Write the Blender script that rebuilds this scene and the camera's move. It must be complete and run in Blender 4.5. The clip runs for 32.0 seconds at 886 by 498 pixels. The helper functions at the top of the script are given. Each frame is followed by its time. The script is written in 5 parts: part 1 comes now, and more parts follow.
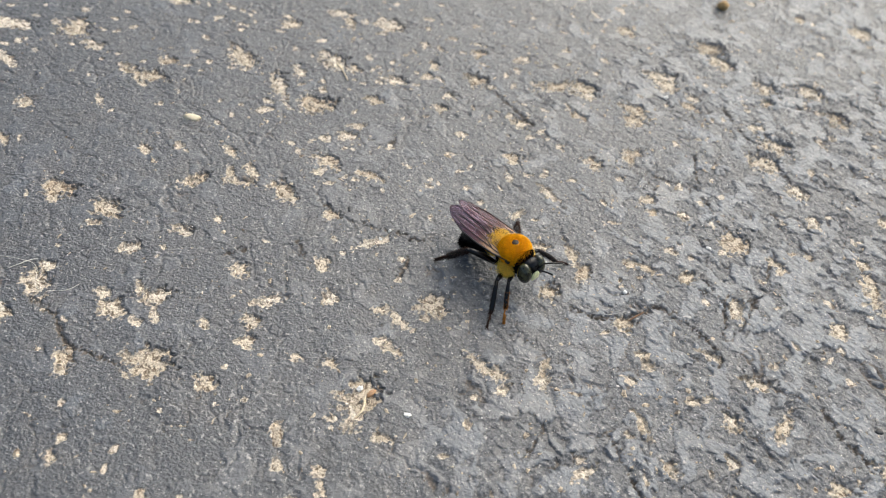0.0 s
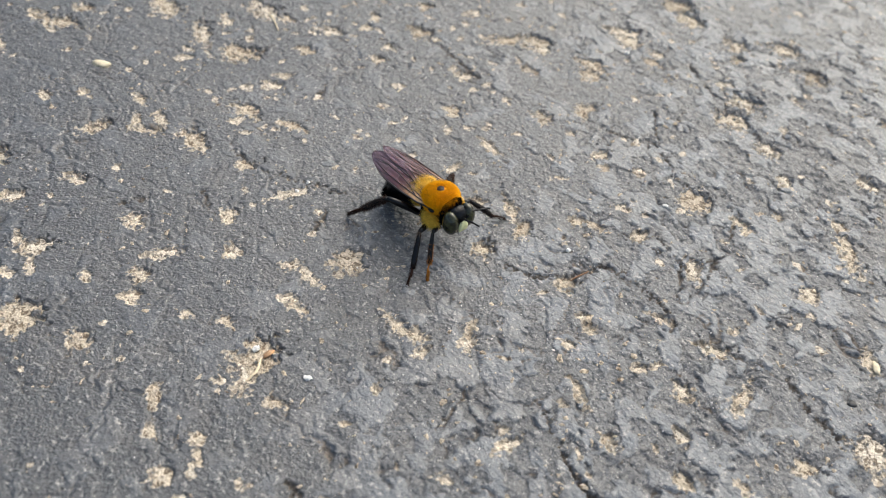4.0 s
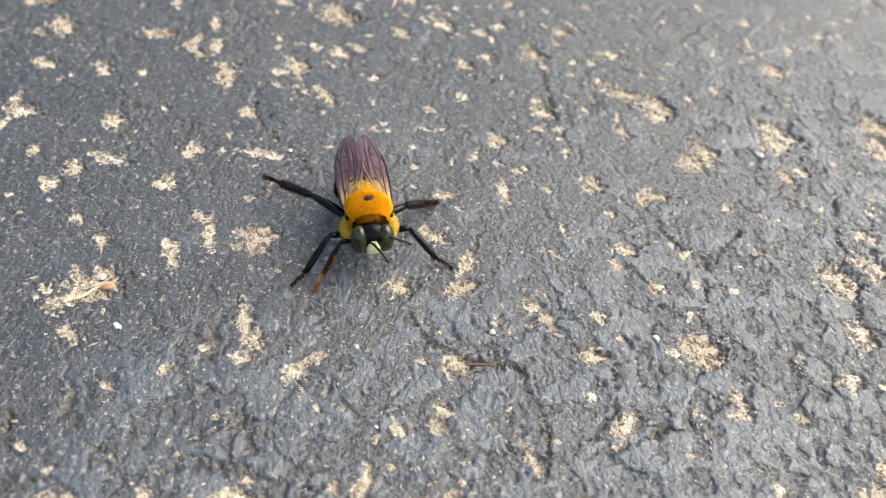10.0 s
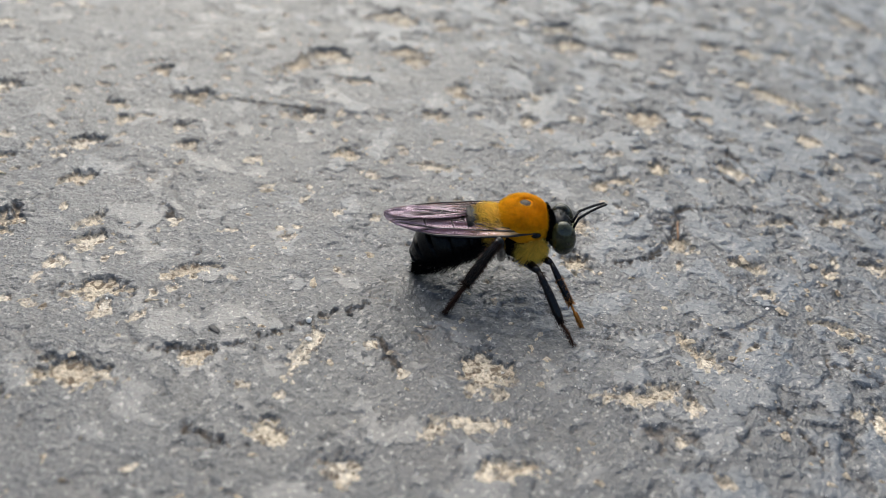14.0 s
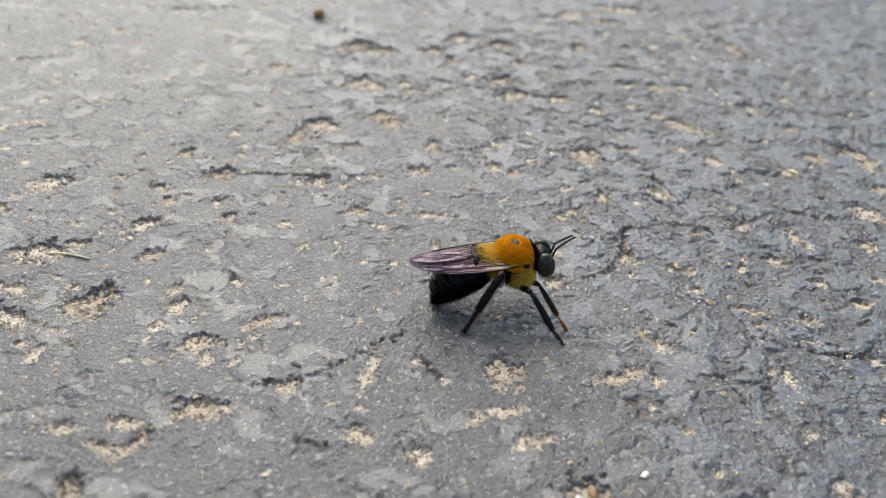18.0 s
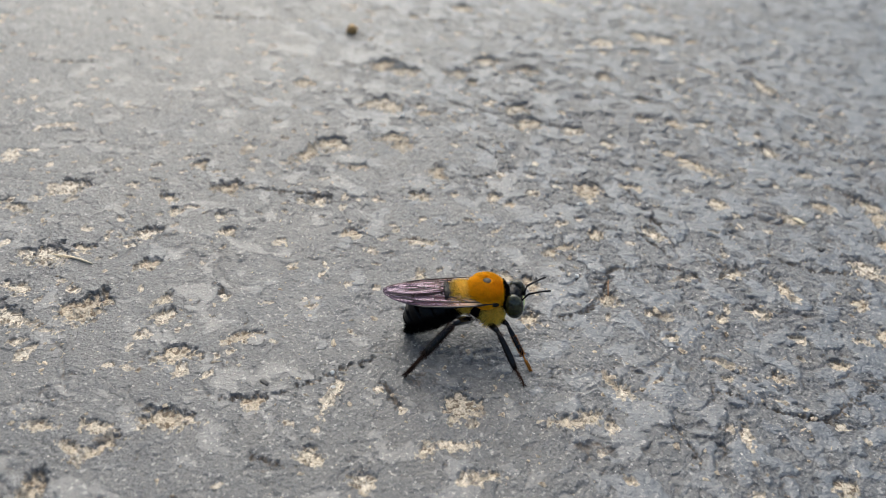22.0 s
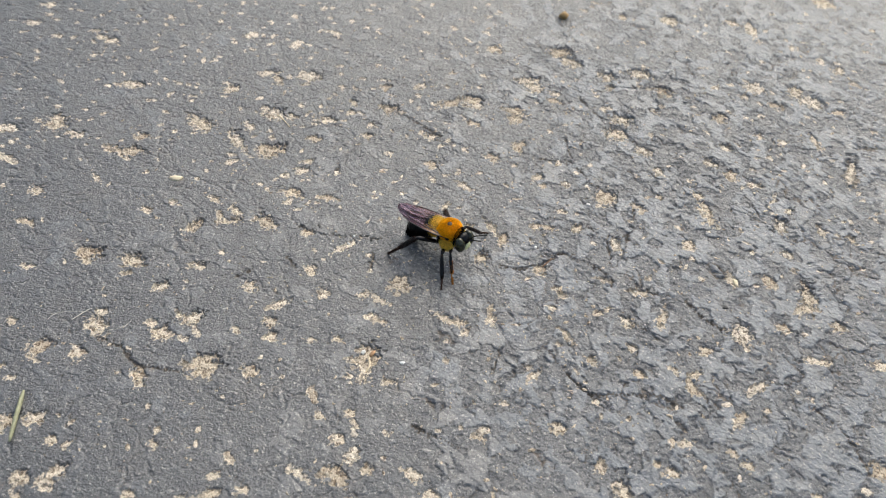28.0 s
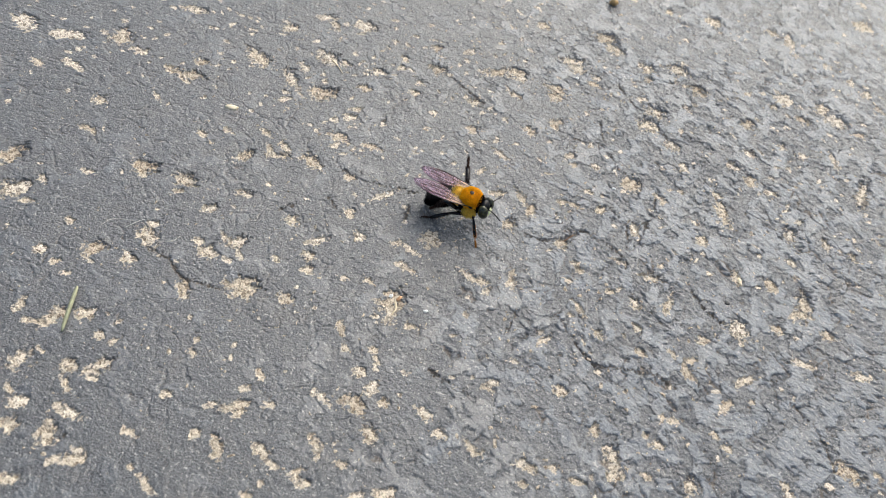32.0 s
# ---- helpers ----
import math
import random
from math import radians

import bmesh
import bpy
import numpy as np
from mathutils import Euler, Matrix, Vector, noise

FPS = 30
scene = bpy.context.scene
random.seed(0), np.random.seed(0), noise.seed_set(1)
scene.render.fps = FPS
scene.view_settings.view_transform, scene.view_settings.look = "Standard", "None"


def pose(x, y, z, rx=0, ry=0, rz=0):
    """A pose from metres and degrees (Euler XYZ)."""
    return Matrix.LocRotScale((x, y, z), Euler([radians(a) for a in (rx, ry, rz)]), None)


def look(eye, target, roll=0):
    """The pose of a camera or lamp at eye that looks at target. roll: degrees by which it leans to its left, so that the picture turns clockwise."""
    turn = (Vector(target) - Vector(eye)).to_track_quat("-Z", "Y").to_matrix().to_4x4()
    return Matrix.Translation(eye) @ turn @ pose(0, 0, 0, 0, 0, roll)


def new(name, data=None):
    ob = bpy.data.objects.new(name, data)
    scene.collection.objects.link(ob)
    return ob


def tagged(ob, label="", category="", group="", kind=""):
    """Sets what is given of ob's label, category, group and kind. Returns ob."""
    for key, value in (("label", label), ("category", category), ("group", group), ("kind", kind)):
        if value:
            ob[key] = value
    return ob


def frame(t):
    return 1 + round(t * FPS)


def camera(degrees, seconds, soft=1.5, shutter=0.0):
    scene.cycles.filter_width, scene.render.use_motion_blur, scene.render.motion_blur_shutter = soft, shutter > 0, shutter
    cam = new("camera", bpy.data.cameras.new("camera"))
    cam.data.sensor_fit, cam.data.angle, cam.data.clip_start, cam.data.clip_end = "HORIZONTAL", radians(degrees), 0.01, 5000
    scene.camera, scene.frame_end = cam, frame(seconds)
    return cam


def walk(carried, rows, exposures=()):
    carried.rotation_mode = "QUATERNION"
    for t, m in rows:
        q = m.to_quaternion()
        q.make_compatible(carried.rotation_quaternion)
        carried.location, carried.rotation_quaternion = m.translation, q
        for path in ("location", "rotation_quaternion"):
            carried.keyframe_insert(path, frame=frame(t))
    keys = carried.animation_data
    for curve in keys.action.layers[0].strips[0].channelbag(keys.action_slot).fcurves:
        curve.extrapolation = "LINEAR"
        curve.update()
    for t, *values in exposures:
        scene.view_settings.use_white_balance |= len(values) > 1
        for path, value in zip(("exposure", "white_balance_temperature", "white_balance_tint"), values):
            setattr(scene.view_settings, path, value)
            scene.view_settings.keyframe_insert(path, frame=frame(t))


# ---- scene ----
MM = 0.001
cam = camera(55.76, 32.0, soft=0.9)
cam.data.dof.use_dof, cam.data.dof.focus_distance, cam.data.dof.aperture_fstop = True, 0.15, 19.0
walk(cam, [
    (0, pose(0.01845, -0.11750, 0.13825, 40.140, -5.067, 22.709)),
    (0.5, pose(0.03271, -0.10827, 0.12505, 41.307, -4.800, 24.292)),
    (1, pose(0.03524, -0.10192, 0.11951, 42.010, -4.608, 25.634)),
    (1.5, pose(0.03490, -0.09991, 0.11956, 41.989, -4.530, 26.404)),
    (2, pose(0.03323, -0.10009, 0.11804, 42.231, -4.463, 26.460)),
    (2.5, pose(0.03493, -0.09896, 0.11648, 42.123, -4.619, 25.831)),
    (3, pose(0.03457, -0.09991, 0.11694, 41.978, -4.809, 24.664)),
    (3.5, pose(0.03251, -0.10662, 0.11589, 41.685, -5.007, 23.020)),
    (5.5, pose(0.04375, -0.10986, 0.11823, 41.753, -5.450, 28.395)),
    (6, pose(0.04203, -0.10939, 0.10301, 41.543, -5.760, 32.161)),
    (6.5, pose(0.03461, -0.10442, 0.10440, 41.438, -5.983, 35.972)),
    (7, pose(0.04944, -0.09797, 0.10436, 40.944, -5.926, 39.896)),
    (7.5, pose(0.06109, -0.08420, 0.10836, 40.827, -5.448, 44.135)),
    (8, pose(0.06743, -0.07431, 0.10603, 41.251, -4.864, 48.442)),
    (8.5, pose(0.06839, -0.07200, 0.09935, 41.350, -4.382, 52.229)),
    (9, pose(0.07228, -0.06059, 0.09614, 41.633, -4.322, 54.939)),
    (9.5, pose(0.07322, -0.05755, 0.09631, 41.960, -4.218, 56.466)),
    (10, pose(0.07826, -0.05350, 0.10136, 42.340, -4.078, 55.520)),
    (10.5, pose(0.07590, -0.06057, 0.10327, 43.036, -3.951, 52.114)),
    (11, pose(0.05700, -0.09025, 0.11004, 43.989, -3.512, 42.457)),
    (11.5, pose(0.00858, -0.08888, 0.10369, 45.754, -3.562, 24.777)),
    (12, pose(-0.02941, -0.07714, 0.08293, 47.227, -4.175, 8.210)),
    (12.5, pose(-0.05115, -0.06672, 0.06787, 48.804, -5.069, -5.119)),
    (13, pose(-0.05477, -0.06374, 0.06702, 51.167, -5.549, -15.011)),
    (13.5, pose(-0.05685, -0.07316, 0.07066, 52.255, -5.485, -20.847)),
    (14, pose(-0.04916, -0.07641, 0.06839, 52.461, -5.486, -23.923)),
    (14.5, pose(-0.05406, -0.08395, 0.08008, 52.414, -5.018, -24.956)),
    (16.5, pose(-0.06239, -0.08527, 0.07829, 52.275, -4.134, -28.521)),
    (17, pose(-0.06925, -0.08348, 0.08735, 52.760, -3.992, -30.337)),
    (17.5, pose(-0.07143, -0.08653, 0.08953, 53.212, -3.911, -31.482)),
    (18, pose(-0.07316, -0.08932, 0.09059, 53.466, -3.938, -31.849)),
    (18.5, pose(-0.07152, -0.08896, 0.09355, 53.599, -3.834, -31.746)),
    (19, pose(-0.07480, -0.09145, 0.09541, 53.824, -3.735, -31.629)),
    (19.5, pose(-0.07741, -0.09325, 0.09265, 54.047, -3.711, -31.750)),
    (20, pose(-0.07993, -0.08818, 0.08791, 54.089, -3.814, -31.889)),
    (20.5, pose(-0.08050, -0.08421, 0.08830, 54.242, -3.967, -31.792)),
    (21, pose(-0.08066, -0.08745, 0.08618, 54.135, -4.300, -30.881)),
    (21.5, pose(-0.07298, -0.09144, 0.09194, 53.624, -4.493, -28.835)),
    (22, pose(-0.06036, -0.09620, 0.09920, 52.752, -4.488, -25.721)),
    (22.5, pose(-0.05467, -0.10758, 0.10415, 51.377, -4.535, -21.842)),
    (23, pose(-0.04261, -0.11505, 0.10832, 49.979, -4.423, -17.603)),
    (23.5, pose(-0.03677, -0.11590, 0.11594, 48.745, -4.005, -13.462)),
    (24, pose(-0.03962, -0.12688, 0.12982, 47.952, -3.238, -9.863)),
    (24.5, pose(-0.03492, -0.13312, 0.13647, 46.910, -2.583, -6.817)),
    (25, pose(-0.02635, -0.14213, 0.14497, 45.868, -2.000, -4.302)),
    (25.5, pose(-0.01834, -0.15073, 0.15212, 44.246, -1.877, -1.751)),
    (26, pose(-0.00978, -0.15918, 0.15584, 42.766, -2.058, 1.343)),
    (26.5, pose(0.00055, -0.16174, 0.16742, 41.418, -2.483, 4.722)),
    (28.5, pose(0.01447, -0.16181, 0.18004, 41.093, -3.206, 10.013)),
    (29, pose(0.01151, -0.16812, 0.17607, 40.243, -3.010, 10.244)),
    (29.5, pose(0.01409, -0.16934, 0.17537, 39.840, -3.237, 10.462)),
    (30, pose(0.01753, -0.17274, 0.18148, 39.663, -3.416, 10.883)),
    (30.5, pose(0.01660, -0.17622, 0.17966, 39.771, -3.479, 11.507)),
    (31, pose(0.01777, -0.17707, 0.17894, 39.852, -3.712, 11.892)),
    (31.3, pose(0.01757, -0.17338, 0.18246, 39.950, -3.556, 12.198)),
    (31.4, pose(0.00744, -0.17067, 0.19098, 35.812, -7.314, 17.482)),
    (31.5, pose(0.00750, -0.17001, 0.19203, 35.692, -7.684, 17.463)),
    (32, pose(0.00384, -0.17306, 0.19179, 37.333, -8.960, 15.697)),
], exposures=[(0, 0.65, 6440, 5), (3, 0.63, 6440, 5), (6, 0.71, 6520, 5), (8, 0.82, 6570, 5), (10.5, 0.90, 6590, 5), (13, 0.46, 6300, 5), (17, 0.47, 6290, 5), (20, 0.43, 6280, 5), (22, 0.44, 6280, 5), (25, 0.51, 6290, 5), (29, 0.55, 6400, 5), (32, 0.66, 6290, 5)])

# ---- overcast daylight ----
SUN_HEIGHT, SUN_TURN = 48, 17
world = bpy.data.worlds.new("sky")
scene.world = world
world.use_nodes = True
wn, wl = world.node_tree.nodes, world.node_tree.links
wn.clear()
w_out = wn.new("ShaderNodeOutputWorld")
w_bg = wn.new("ShaderNodeBackground")
w_sky = wn.new("ShaderNodeTexSky")
w_sky.sky_type = "NISHITA"
w_sky.sun_disc = False
w_sky.sun_elevation = radians(SUN_HEIGHT)
w_sky.sun_rotation = radians(SUN_TURN)
w_sky.air_density, w_sky.dust_density, w_sky.ozone_density = 1.0, 5.0, 0.8
w_bg.inputs["Strength"].default_value = 0.15
wl.new(w_sky.outputs[0], w_bg.inputs[0])
wl.new(w_bg.outputs[0], w_out.inputs[0])
sun = new("sun", bpy.data.lights.new("sun", "SUN"))
sun.data.energy, sun.data.angle, sun.data.color = 1.15, radians(76), (1.0, 0.99, 0.975)
sun.matrix_world = look((0.5 * math.sin(radians(SUN_TURN)), 0.5 * math.cos(radians(SUN_TURN)), 0.5 * math.tan(radians(SUN_HEIGHT))), (0, 0, 0))


# ---- materials ----
class Mat:
    """A node material, with short ways to add its nodes."""

    def __init__(self, name, **values):
        self.m = bpy.data.materials.new(name)
        self.m.use_nodes = True
        self.t = self.m.node_tree
        self.b = self.t.nodes["Principled BSDF"]
        for key, v in values.items():
            self.b.inputs[key.replace("_", " ")].default_value = v
        self.co = None

    def put(self, a, b):
        self.t.links.new(a, b)

    def where(self):
        if not self.co:
            self.co = self.t.nodes.new("ShaderNodeTexCoord").outputs["Object"]
        return self.co

    def node(self, kind, **values):
        n = self.t.nodes.new(kind)
        for key, v in values.items():
            key = key.replace("_", " ")
            if hasattr(v, "is_linked") or hasattr(v, "links"):
                self.put(v, n.inputs[key])
            else:
                n.inputs[key].default_value = v
        return n

    def stretched(self, turn, ratio):
        """Coordinates in which features grow long along that turn, in degrees."""
        n = self.t.nodes.new("ShaderNodeMapping")
        n.vector_type = "TEXTURE"
        n.inputs["Rotation"].default_value = (0, 0, radians(turn))
        n.inputs["Scale"].default_value = (ratio, 1, 1)
        self.put(self.where(), n.inputs["Vector"])
        return n.outputs[0]

    def noise(self, size, detail=3.0, rough=0.55, warp=0.0, at=None):
        """Noise with features of about that many millimetres."""
        n = self.node("ShaderNodeTexNoise", Vector=at or self.where(), Scale=1.0 / (size * MM), Detail=detail, Roughness=rough, Distortion=warp)
        return n.outputs[0]

    def cells(self, size, feature="F1", out="Distance"):
        n = self.node("ShaderNodeTexVoronoi", Vector=self.where(), Scale=1.0 / (size * MM))
        n.feature = feature
        return n.outputs[out]

    def ramp(self, fac, *stops):
        n = self.t.nodes.new("ShaderNodeValToRGB")
        e = n.color_ramp.elements
        while len(e) < len(stops):
            e.new(0.5)
        for k, (p, c) in zip(e, stops):
            k.position = p
            k.color = (c, c, c, 1) if isinstance(c, (int, float)) else (*c, 1)
        self.put(fac, n.inputs[0])
        return n.outputs[0]

    def mix(self, fac, a, b, how="MIX"):
        n = self.t.nodes.new("ShaderNodeMix")
        n.data_type, n.blend_type = "RGBA", how
        for v, s in ((fac, n.inputs[0]), (a, n.inputs[6]), (b, n.inputs[7])):
            if isinstance(v, (int, float)):
                s.default_value = v
            elif isinstance(v, tuple):
                s.default_value = (*v, 1)
            else:
                self.put(v, s)
        return n.outputs[2]

    def bump(self, *pairs):
        """Relief from (height, millimetres) pairs, laid over one another."""
        last = None
        for h, mm in pairs:
            n = self.t.nodes.new("ShaderNodeBump")
            n.inputs["Strength"].default_value = 1.0
            n.inputs["Distance"].default_value = mm * MM
            self.put(h, n.inputs["Height"])
            if last:
                self.put(last, n.inputs["Normal"])
            last = n.outputs[0]
        self.put(last, self.b.inputs["Normal"])

    def set(self, key, v):
        self.put(v, self.b.inputs[key])


def sand_colour(m, tone):
    """Crumbly tan aggregate: pale grains, brown pores and a few dark crumbs."""
    c = m.mix(m.ramp(m.noise(1.8, 3, 0.6), (0.38, 0.0), (0.72, 0.5)), tone, (0.66, 0.58, 0.45))
    c = m.mix(0.85, c, m.ramp(m.noise(0.30, 3, 0.65), (0.28, 0.35), (0.46, 0.92), (0.7, 1.45)), "MULTIPLY")
    c = m.mix(m.ramp(m.noise(1.0, 3, 0.65), (0.40, 0.9), (0.49, 0.0)), c, (0.105, 0.074, 0.048))
    c = m.mix(m.ramp(m.noise(1.5, 4, 0.65, 0.8), (0.57, 0.0), (0.65, 0.7)), c, (0.16, 0.135, 0.11))
    return m.mix(m.ramp(m.cells(0.40), (0.0, 0.8), (0.15, 0.0)), c, (0.74, 0.68, 0.57))


def asphalt_material():
    m = Mat("sealed_asphalt", Specular_IOR_Level=1.0, IOR=1.56)
    broad, fine, crumb = m.noise(26, 3), m.noise(0.5, 3, 0.6), m.noise(0.2, 2, 0.6)

    def sum_of(a, b, gain=1.0):
        n = m.t.nodes.new("ShaderNodeMath")
        n.operation = "MULTIPLY_ADD"
        m.put(a, n.inputs[0])
        n.inputs[1].default_value = gain
        m.put(b, n.inputs[2])
        return n.outputs[0]

    # the sealer is whole and dark, but for one broad worn and flaking patch
    away = m.node("ShaderNodeVectorMath", Vector=m.where())
    away.operation = "DISTANCE"
    away.inputs[1].default_value = (0.24, 0.04, 0.0)
    flaky = m.node("ShaderNodeMapRange", Value=away.outputs["Value"], From_Min=0.29, From_Max=0.185, To_Min=-0.2, To_Max=0.28).outputs[0]
    flaky = m.ramp(sum_of(m.noise(22, 3), flaky), (0.36, 0.0), (0.68, 1.0))
    small = m.noise(1.3, 4, 0.6, 0, m.stretched(-30, 1.3))
    worn = m.t.nodes.new("ShaderNodeAttribute")
    worn.attribute_name = "plate"
    plate = m.ramp(sum_of(m.noise(0.9, 4, 0.6), worn.outputs["Fac"], 0.8), (0.80, 0.0), (0.90, 1.0))
    chip = m.ramp(small, (0.42, 0.0), (0.58, 1.0))
    base = m.mix(m.ramp(broad, (0.38, 0.0), (0.62, 1.0)), (0.029, 0.0295, 0.030), (0.041, 0.0415, 0.042))
    base = m.mix(m.mix(1.0, chip, (0.35, 0.35, 0.35), "MULTIPLY"), base, (0.052, 0.053, 0.055))
    base = m.mix(1.0, base, m.ramp(fine, (0.30, 0.3), (0.46, 0.88), (0.55, 1.12), (0.70, 2.6)), "MULTIPLY")
    base = m.mix(1.0, base, m.mix(flaky, (0.72, 0.72, 0.72), (1.40, 1.40, 1.40)), "MULTIPLY")
    base = m.mix(0.6, base, m.ramp(crumb, (0.34, 0.45), (0.5, 0.98), (0.66, 1.7)), "MULTIPLY")
    # smooth blue-grey plates of whole sealer
    pale = m.mix(m.ramp(m.noise(5, 3), (0.35, 0.0), (0.65, 1.0)), (0.058, 0.066, 0.075), (0.090, 0.102, 0.115))
    base = m.mix(m.mix(1.0, plate, m.mix(flaky, (0.15, 0.15, 0.15), (1.0, 1.0, 1.0)), "MULTIPLY"), base, pale)
    # small dark nicks, brownish wear and light flecks of bare stone
    base = m.mix(m.ramp(small, (0.28, 0.8), (0.34, 0.0)), base, (0.018, 0.017, 0.016))
    base = m.mix(m.ramp(m.noise(9, 4, 0.65), (0.53, 0.0), (0.70, 0.35)), base, (0.085, 0.070, 0.055))
    base = m.mix(m.ramp(m.noise(0.85, 3, 0.62), (0.605, 0.0), (0.63, 0.8)), base, (0.27, 0.255, 0.23))
    dust = m.ramp(m.cells(0.62), (0.0, 1.0), (0.2, 0.0))
    dusty = m.mix(1.0, dust, m.ramp(m.noise(5, 3), (0.38, 0.0), (0.56, 1.0)), "MULTIPLY")
    base = m.mix(dusty, base, (0.45, 0.42, 0.37))
    # an old oil stain
    spot = m.node("ShaderNodeVectorMath", Vector=m.where())
    spot.operation = "DISTANCE"
    spot.inputs[1].default_value = (0.070, 0.0525, 0.0)
    base = m.mix(m.ramp(sum_of(m.noise(6, 4, 0.65), spot.outputs["Value"], 0.022), (0.016, 0.55), (0.0225, 0.0)), base, (0.020, 0.020, 0.021))

    # brown soil and painted shade in the cracks and hollows, and sand spilling over the rims of the hollows
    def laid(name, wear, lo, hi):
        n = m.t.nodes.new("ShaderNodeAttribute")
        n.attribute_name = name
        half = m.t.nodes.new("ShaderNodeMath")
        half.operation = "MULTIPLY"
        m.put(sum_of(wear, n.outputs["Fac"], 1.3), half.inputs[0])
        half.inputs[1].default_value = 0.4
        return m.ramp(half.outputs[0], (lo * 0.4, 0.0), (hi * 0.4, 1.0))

    soil_shade = laid("soil_shade", m.noise(0.7, 3, 0.6), 0.95, 1.25)
    base = m.mix(m.mix(1.0, soil_shade, (0.8, 0.8, 0.8), "MULTIPLY"), base, m.mix(m.ramp(fine, (0.4, 0.0), (0.65, 1.0)), (0.075, 0.057, 0.040), (0.20, 0.155, 0.108)))
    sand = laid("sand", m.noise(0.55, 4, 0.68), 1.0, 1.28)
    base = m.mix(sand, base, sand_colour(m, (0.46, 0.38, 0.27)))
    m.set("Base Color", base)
    gloss = m.mix(plate, m.ramp(fine, (0.3, 0.50), (0.7, 0.28)), (0.35, 0.35, 0.35))
    m.set("Roughness", m.mix(m.mix(0.5, soil_shade, sand, "ADD"), gloss, (0.85, 0.85, 0.85)))
    m.bump((m.mix(1.0, chip, flaky, "MULTIPLY"), 0.12), (small, 0.24), (plate, 0.12), (m.mix(plate, fine, m.mix(0.4, (0.5, 0.5, 0.5), fine)), 0.36), (crumb, 0.09), (m.mix(sand, (0.5, 0.5, 0.5), m.noise(0.55, 3, 0.65)), 0.30))
    return m.m


def sand_material():
    m = Mat("bare_sandy_aggregate", Roughness=0.85, Specular_IOR_Level=0.25)
    rnd = m.node("ShaderNodeObjectInfo").outputs["Random"]
    tone = m.ramp(rnd, (0.0, (0.38, 0.30, 0.21)), (0.5, (0.53, 0.45, 0.335)), (1.0, (0.67, 0.595, 0.485)))
    m.set("Base Color", sand_colour(m, tone))
    m.bump((m.noise(0.75, 3, 0.65), 0.45), (m.noise(0.3, 3), 0.18))
    return m.m


def plain(name, colour, rough=0.6, vary=0.25, size=0.6, relief=0.05, strands=False, **more):
    m = Mat(name, Roughness=rough, **more)
    lo, hi = tuple(v * (1 - vary) for v in colour), tuple(min(1, v * (1 + vary)) for v in colour)
    base = m.ramp(m.noise(size, 3, 0.6), (0.3, lo), (0.7, hi))
    if strands:
        own = m.node("ShaderNodeNewGeometry").outputs["Random Per Island"]
        base = m.mix(1.0, base, m.ramp(own, (0.0, 0.60), (0.5, 0.98), (1.0, 1.30)), "MULTIPLY")
    m.set("Base Color", base)
    if relief:
        m.bump((m.noise(size * 0.5, 3), relief))
    return m.m


def wing_material():
    m = Mat("smoky_brown_wing_membrane", Roughness=0.24, Specular_IOR_Level=0.8)
    # golden brown near the root, dark smoky brown to violet at the tip
    along = m.node("ShaderNodeSeparateXYZ", Vector=m.where()).outputs[0]
    s = m.node("ShaderNodeMapRange", Value=along, From_Min=0.0, From_Max=-0.017).outputs[0]
    tone = m.ramp(s, (0.05, (0.80, 0.56, 0.24)), (0.30, (0.46, 0.27, 0.12)), (0.50, (0.115, 0.050, 0.036)), (1.0, (0.095, 0.050, 0.056)))
    m.set("Base Color", m.mix(0.5, tone, m.ramp(m.noise(1.8, 3), (0.3, 0.5), (0.7, 1.6)), "MULTIPLY"))
    m.set("Alpha", m.ramp(s, (0.05, 0.55), (0.35, 0.62), (0.6, 0.80), (1.0, 0.70)))
    m.b.inputs["Specular Tint"].default_value = (0.76, 0.66, 1.0, 1)
    w = m.t.nodes.new("ShaderNodeTexWave")
    w.inputs["Scale"].default_value = 330
    w.inputs["Distortion"].default_value = 4.0
    w.inputs["Detail"].default_value = 2.0
    w.bands_direction = "Y"
    m.put(m.where(), w.inputs["Vector"])
    m.bump((w.outputs[1], 0.07), (m.noise(0.5, 2), 0.03))
    return m.m


ASPHALT, SAND = asphalt_material(), sand_material()
BLACK = plain("glossy_black_cuticle", (0.003, 0.003, 0.0035), 0.16, 0.3, 0.5, 0.03, Specular_IOR_Level=0.24)
DULL = plain("dull_black_cuticle", (0.003, 0.003, 0.003), 0.22, 0.3, 0.5, 0.05, Specular_IOR_Level=0.12)
SPOT = plain("worn_dark_brown_cuticle", (0.022, 0.014, 0.009), 0.28, 0.5, 0.5, 0.08, Specular_IOR_Level=0.2)
BLACK_FUZZ = plain("black_hair", (0.004, 0.0035, 0.0035), 0.9, 0.3, 0.3, 0.0, Specular_IOR_Level=0.0)
GOLD = plain("golden_orange_fuzz", (0.66, 0.25, 0.003), 0.8, 0.25, 0.7, 0.2, Specular_IOR_Level=0.1)
GOLD_HAIR = plain("golden_orange_hair", (0.92, 0.40, 0.004), 0.6, 0.22, 1.6, 0.0, True, Specular_IOR_Level=0.12)
PALE_HAIR = plain("pale_yellow_hair", (0.98, 0.56, 0.075), 0.6, 0.2, 0.8, 0.0, True, Specular_IOR_Level=0.15)
PALE = plain("pale_yellow_fuzz", (0.60, 0.33, 0.035), 0.75, 0.25, 0.6, 0.2, Specular_IOR_Level=0.1)
EYE = plain("olive_compound_eye", (0.030, 0.030, 0.012), 0.08, 0.8, 1.0, 0.0, Specular_IOR_Level=0.5)
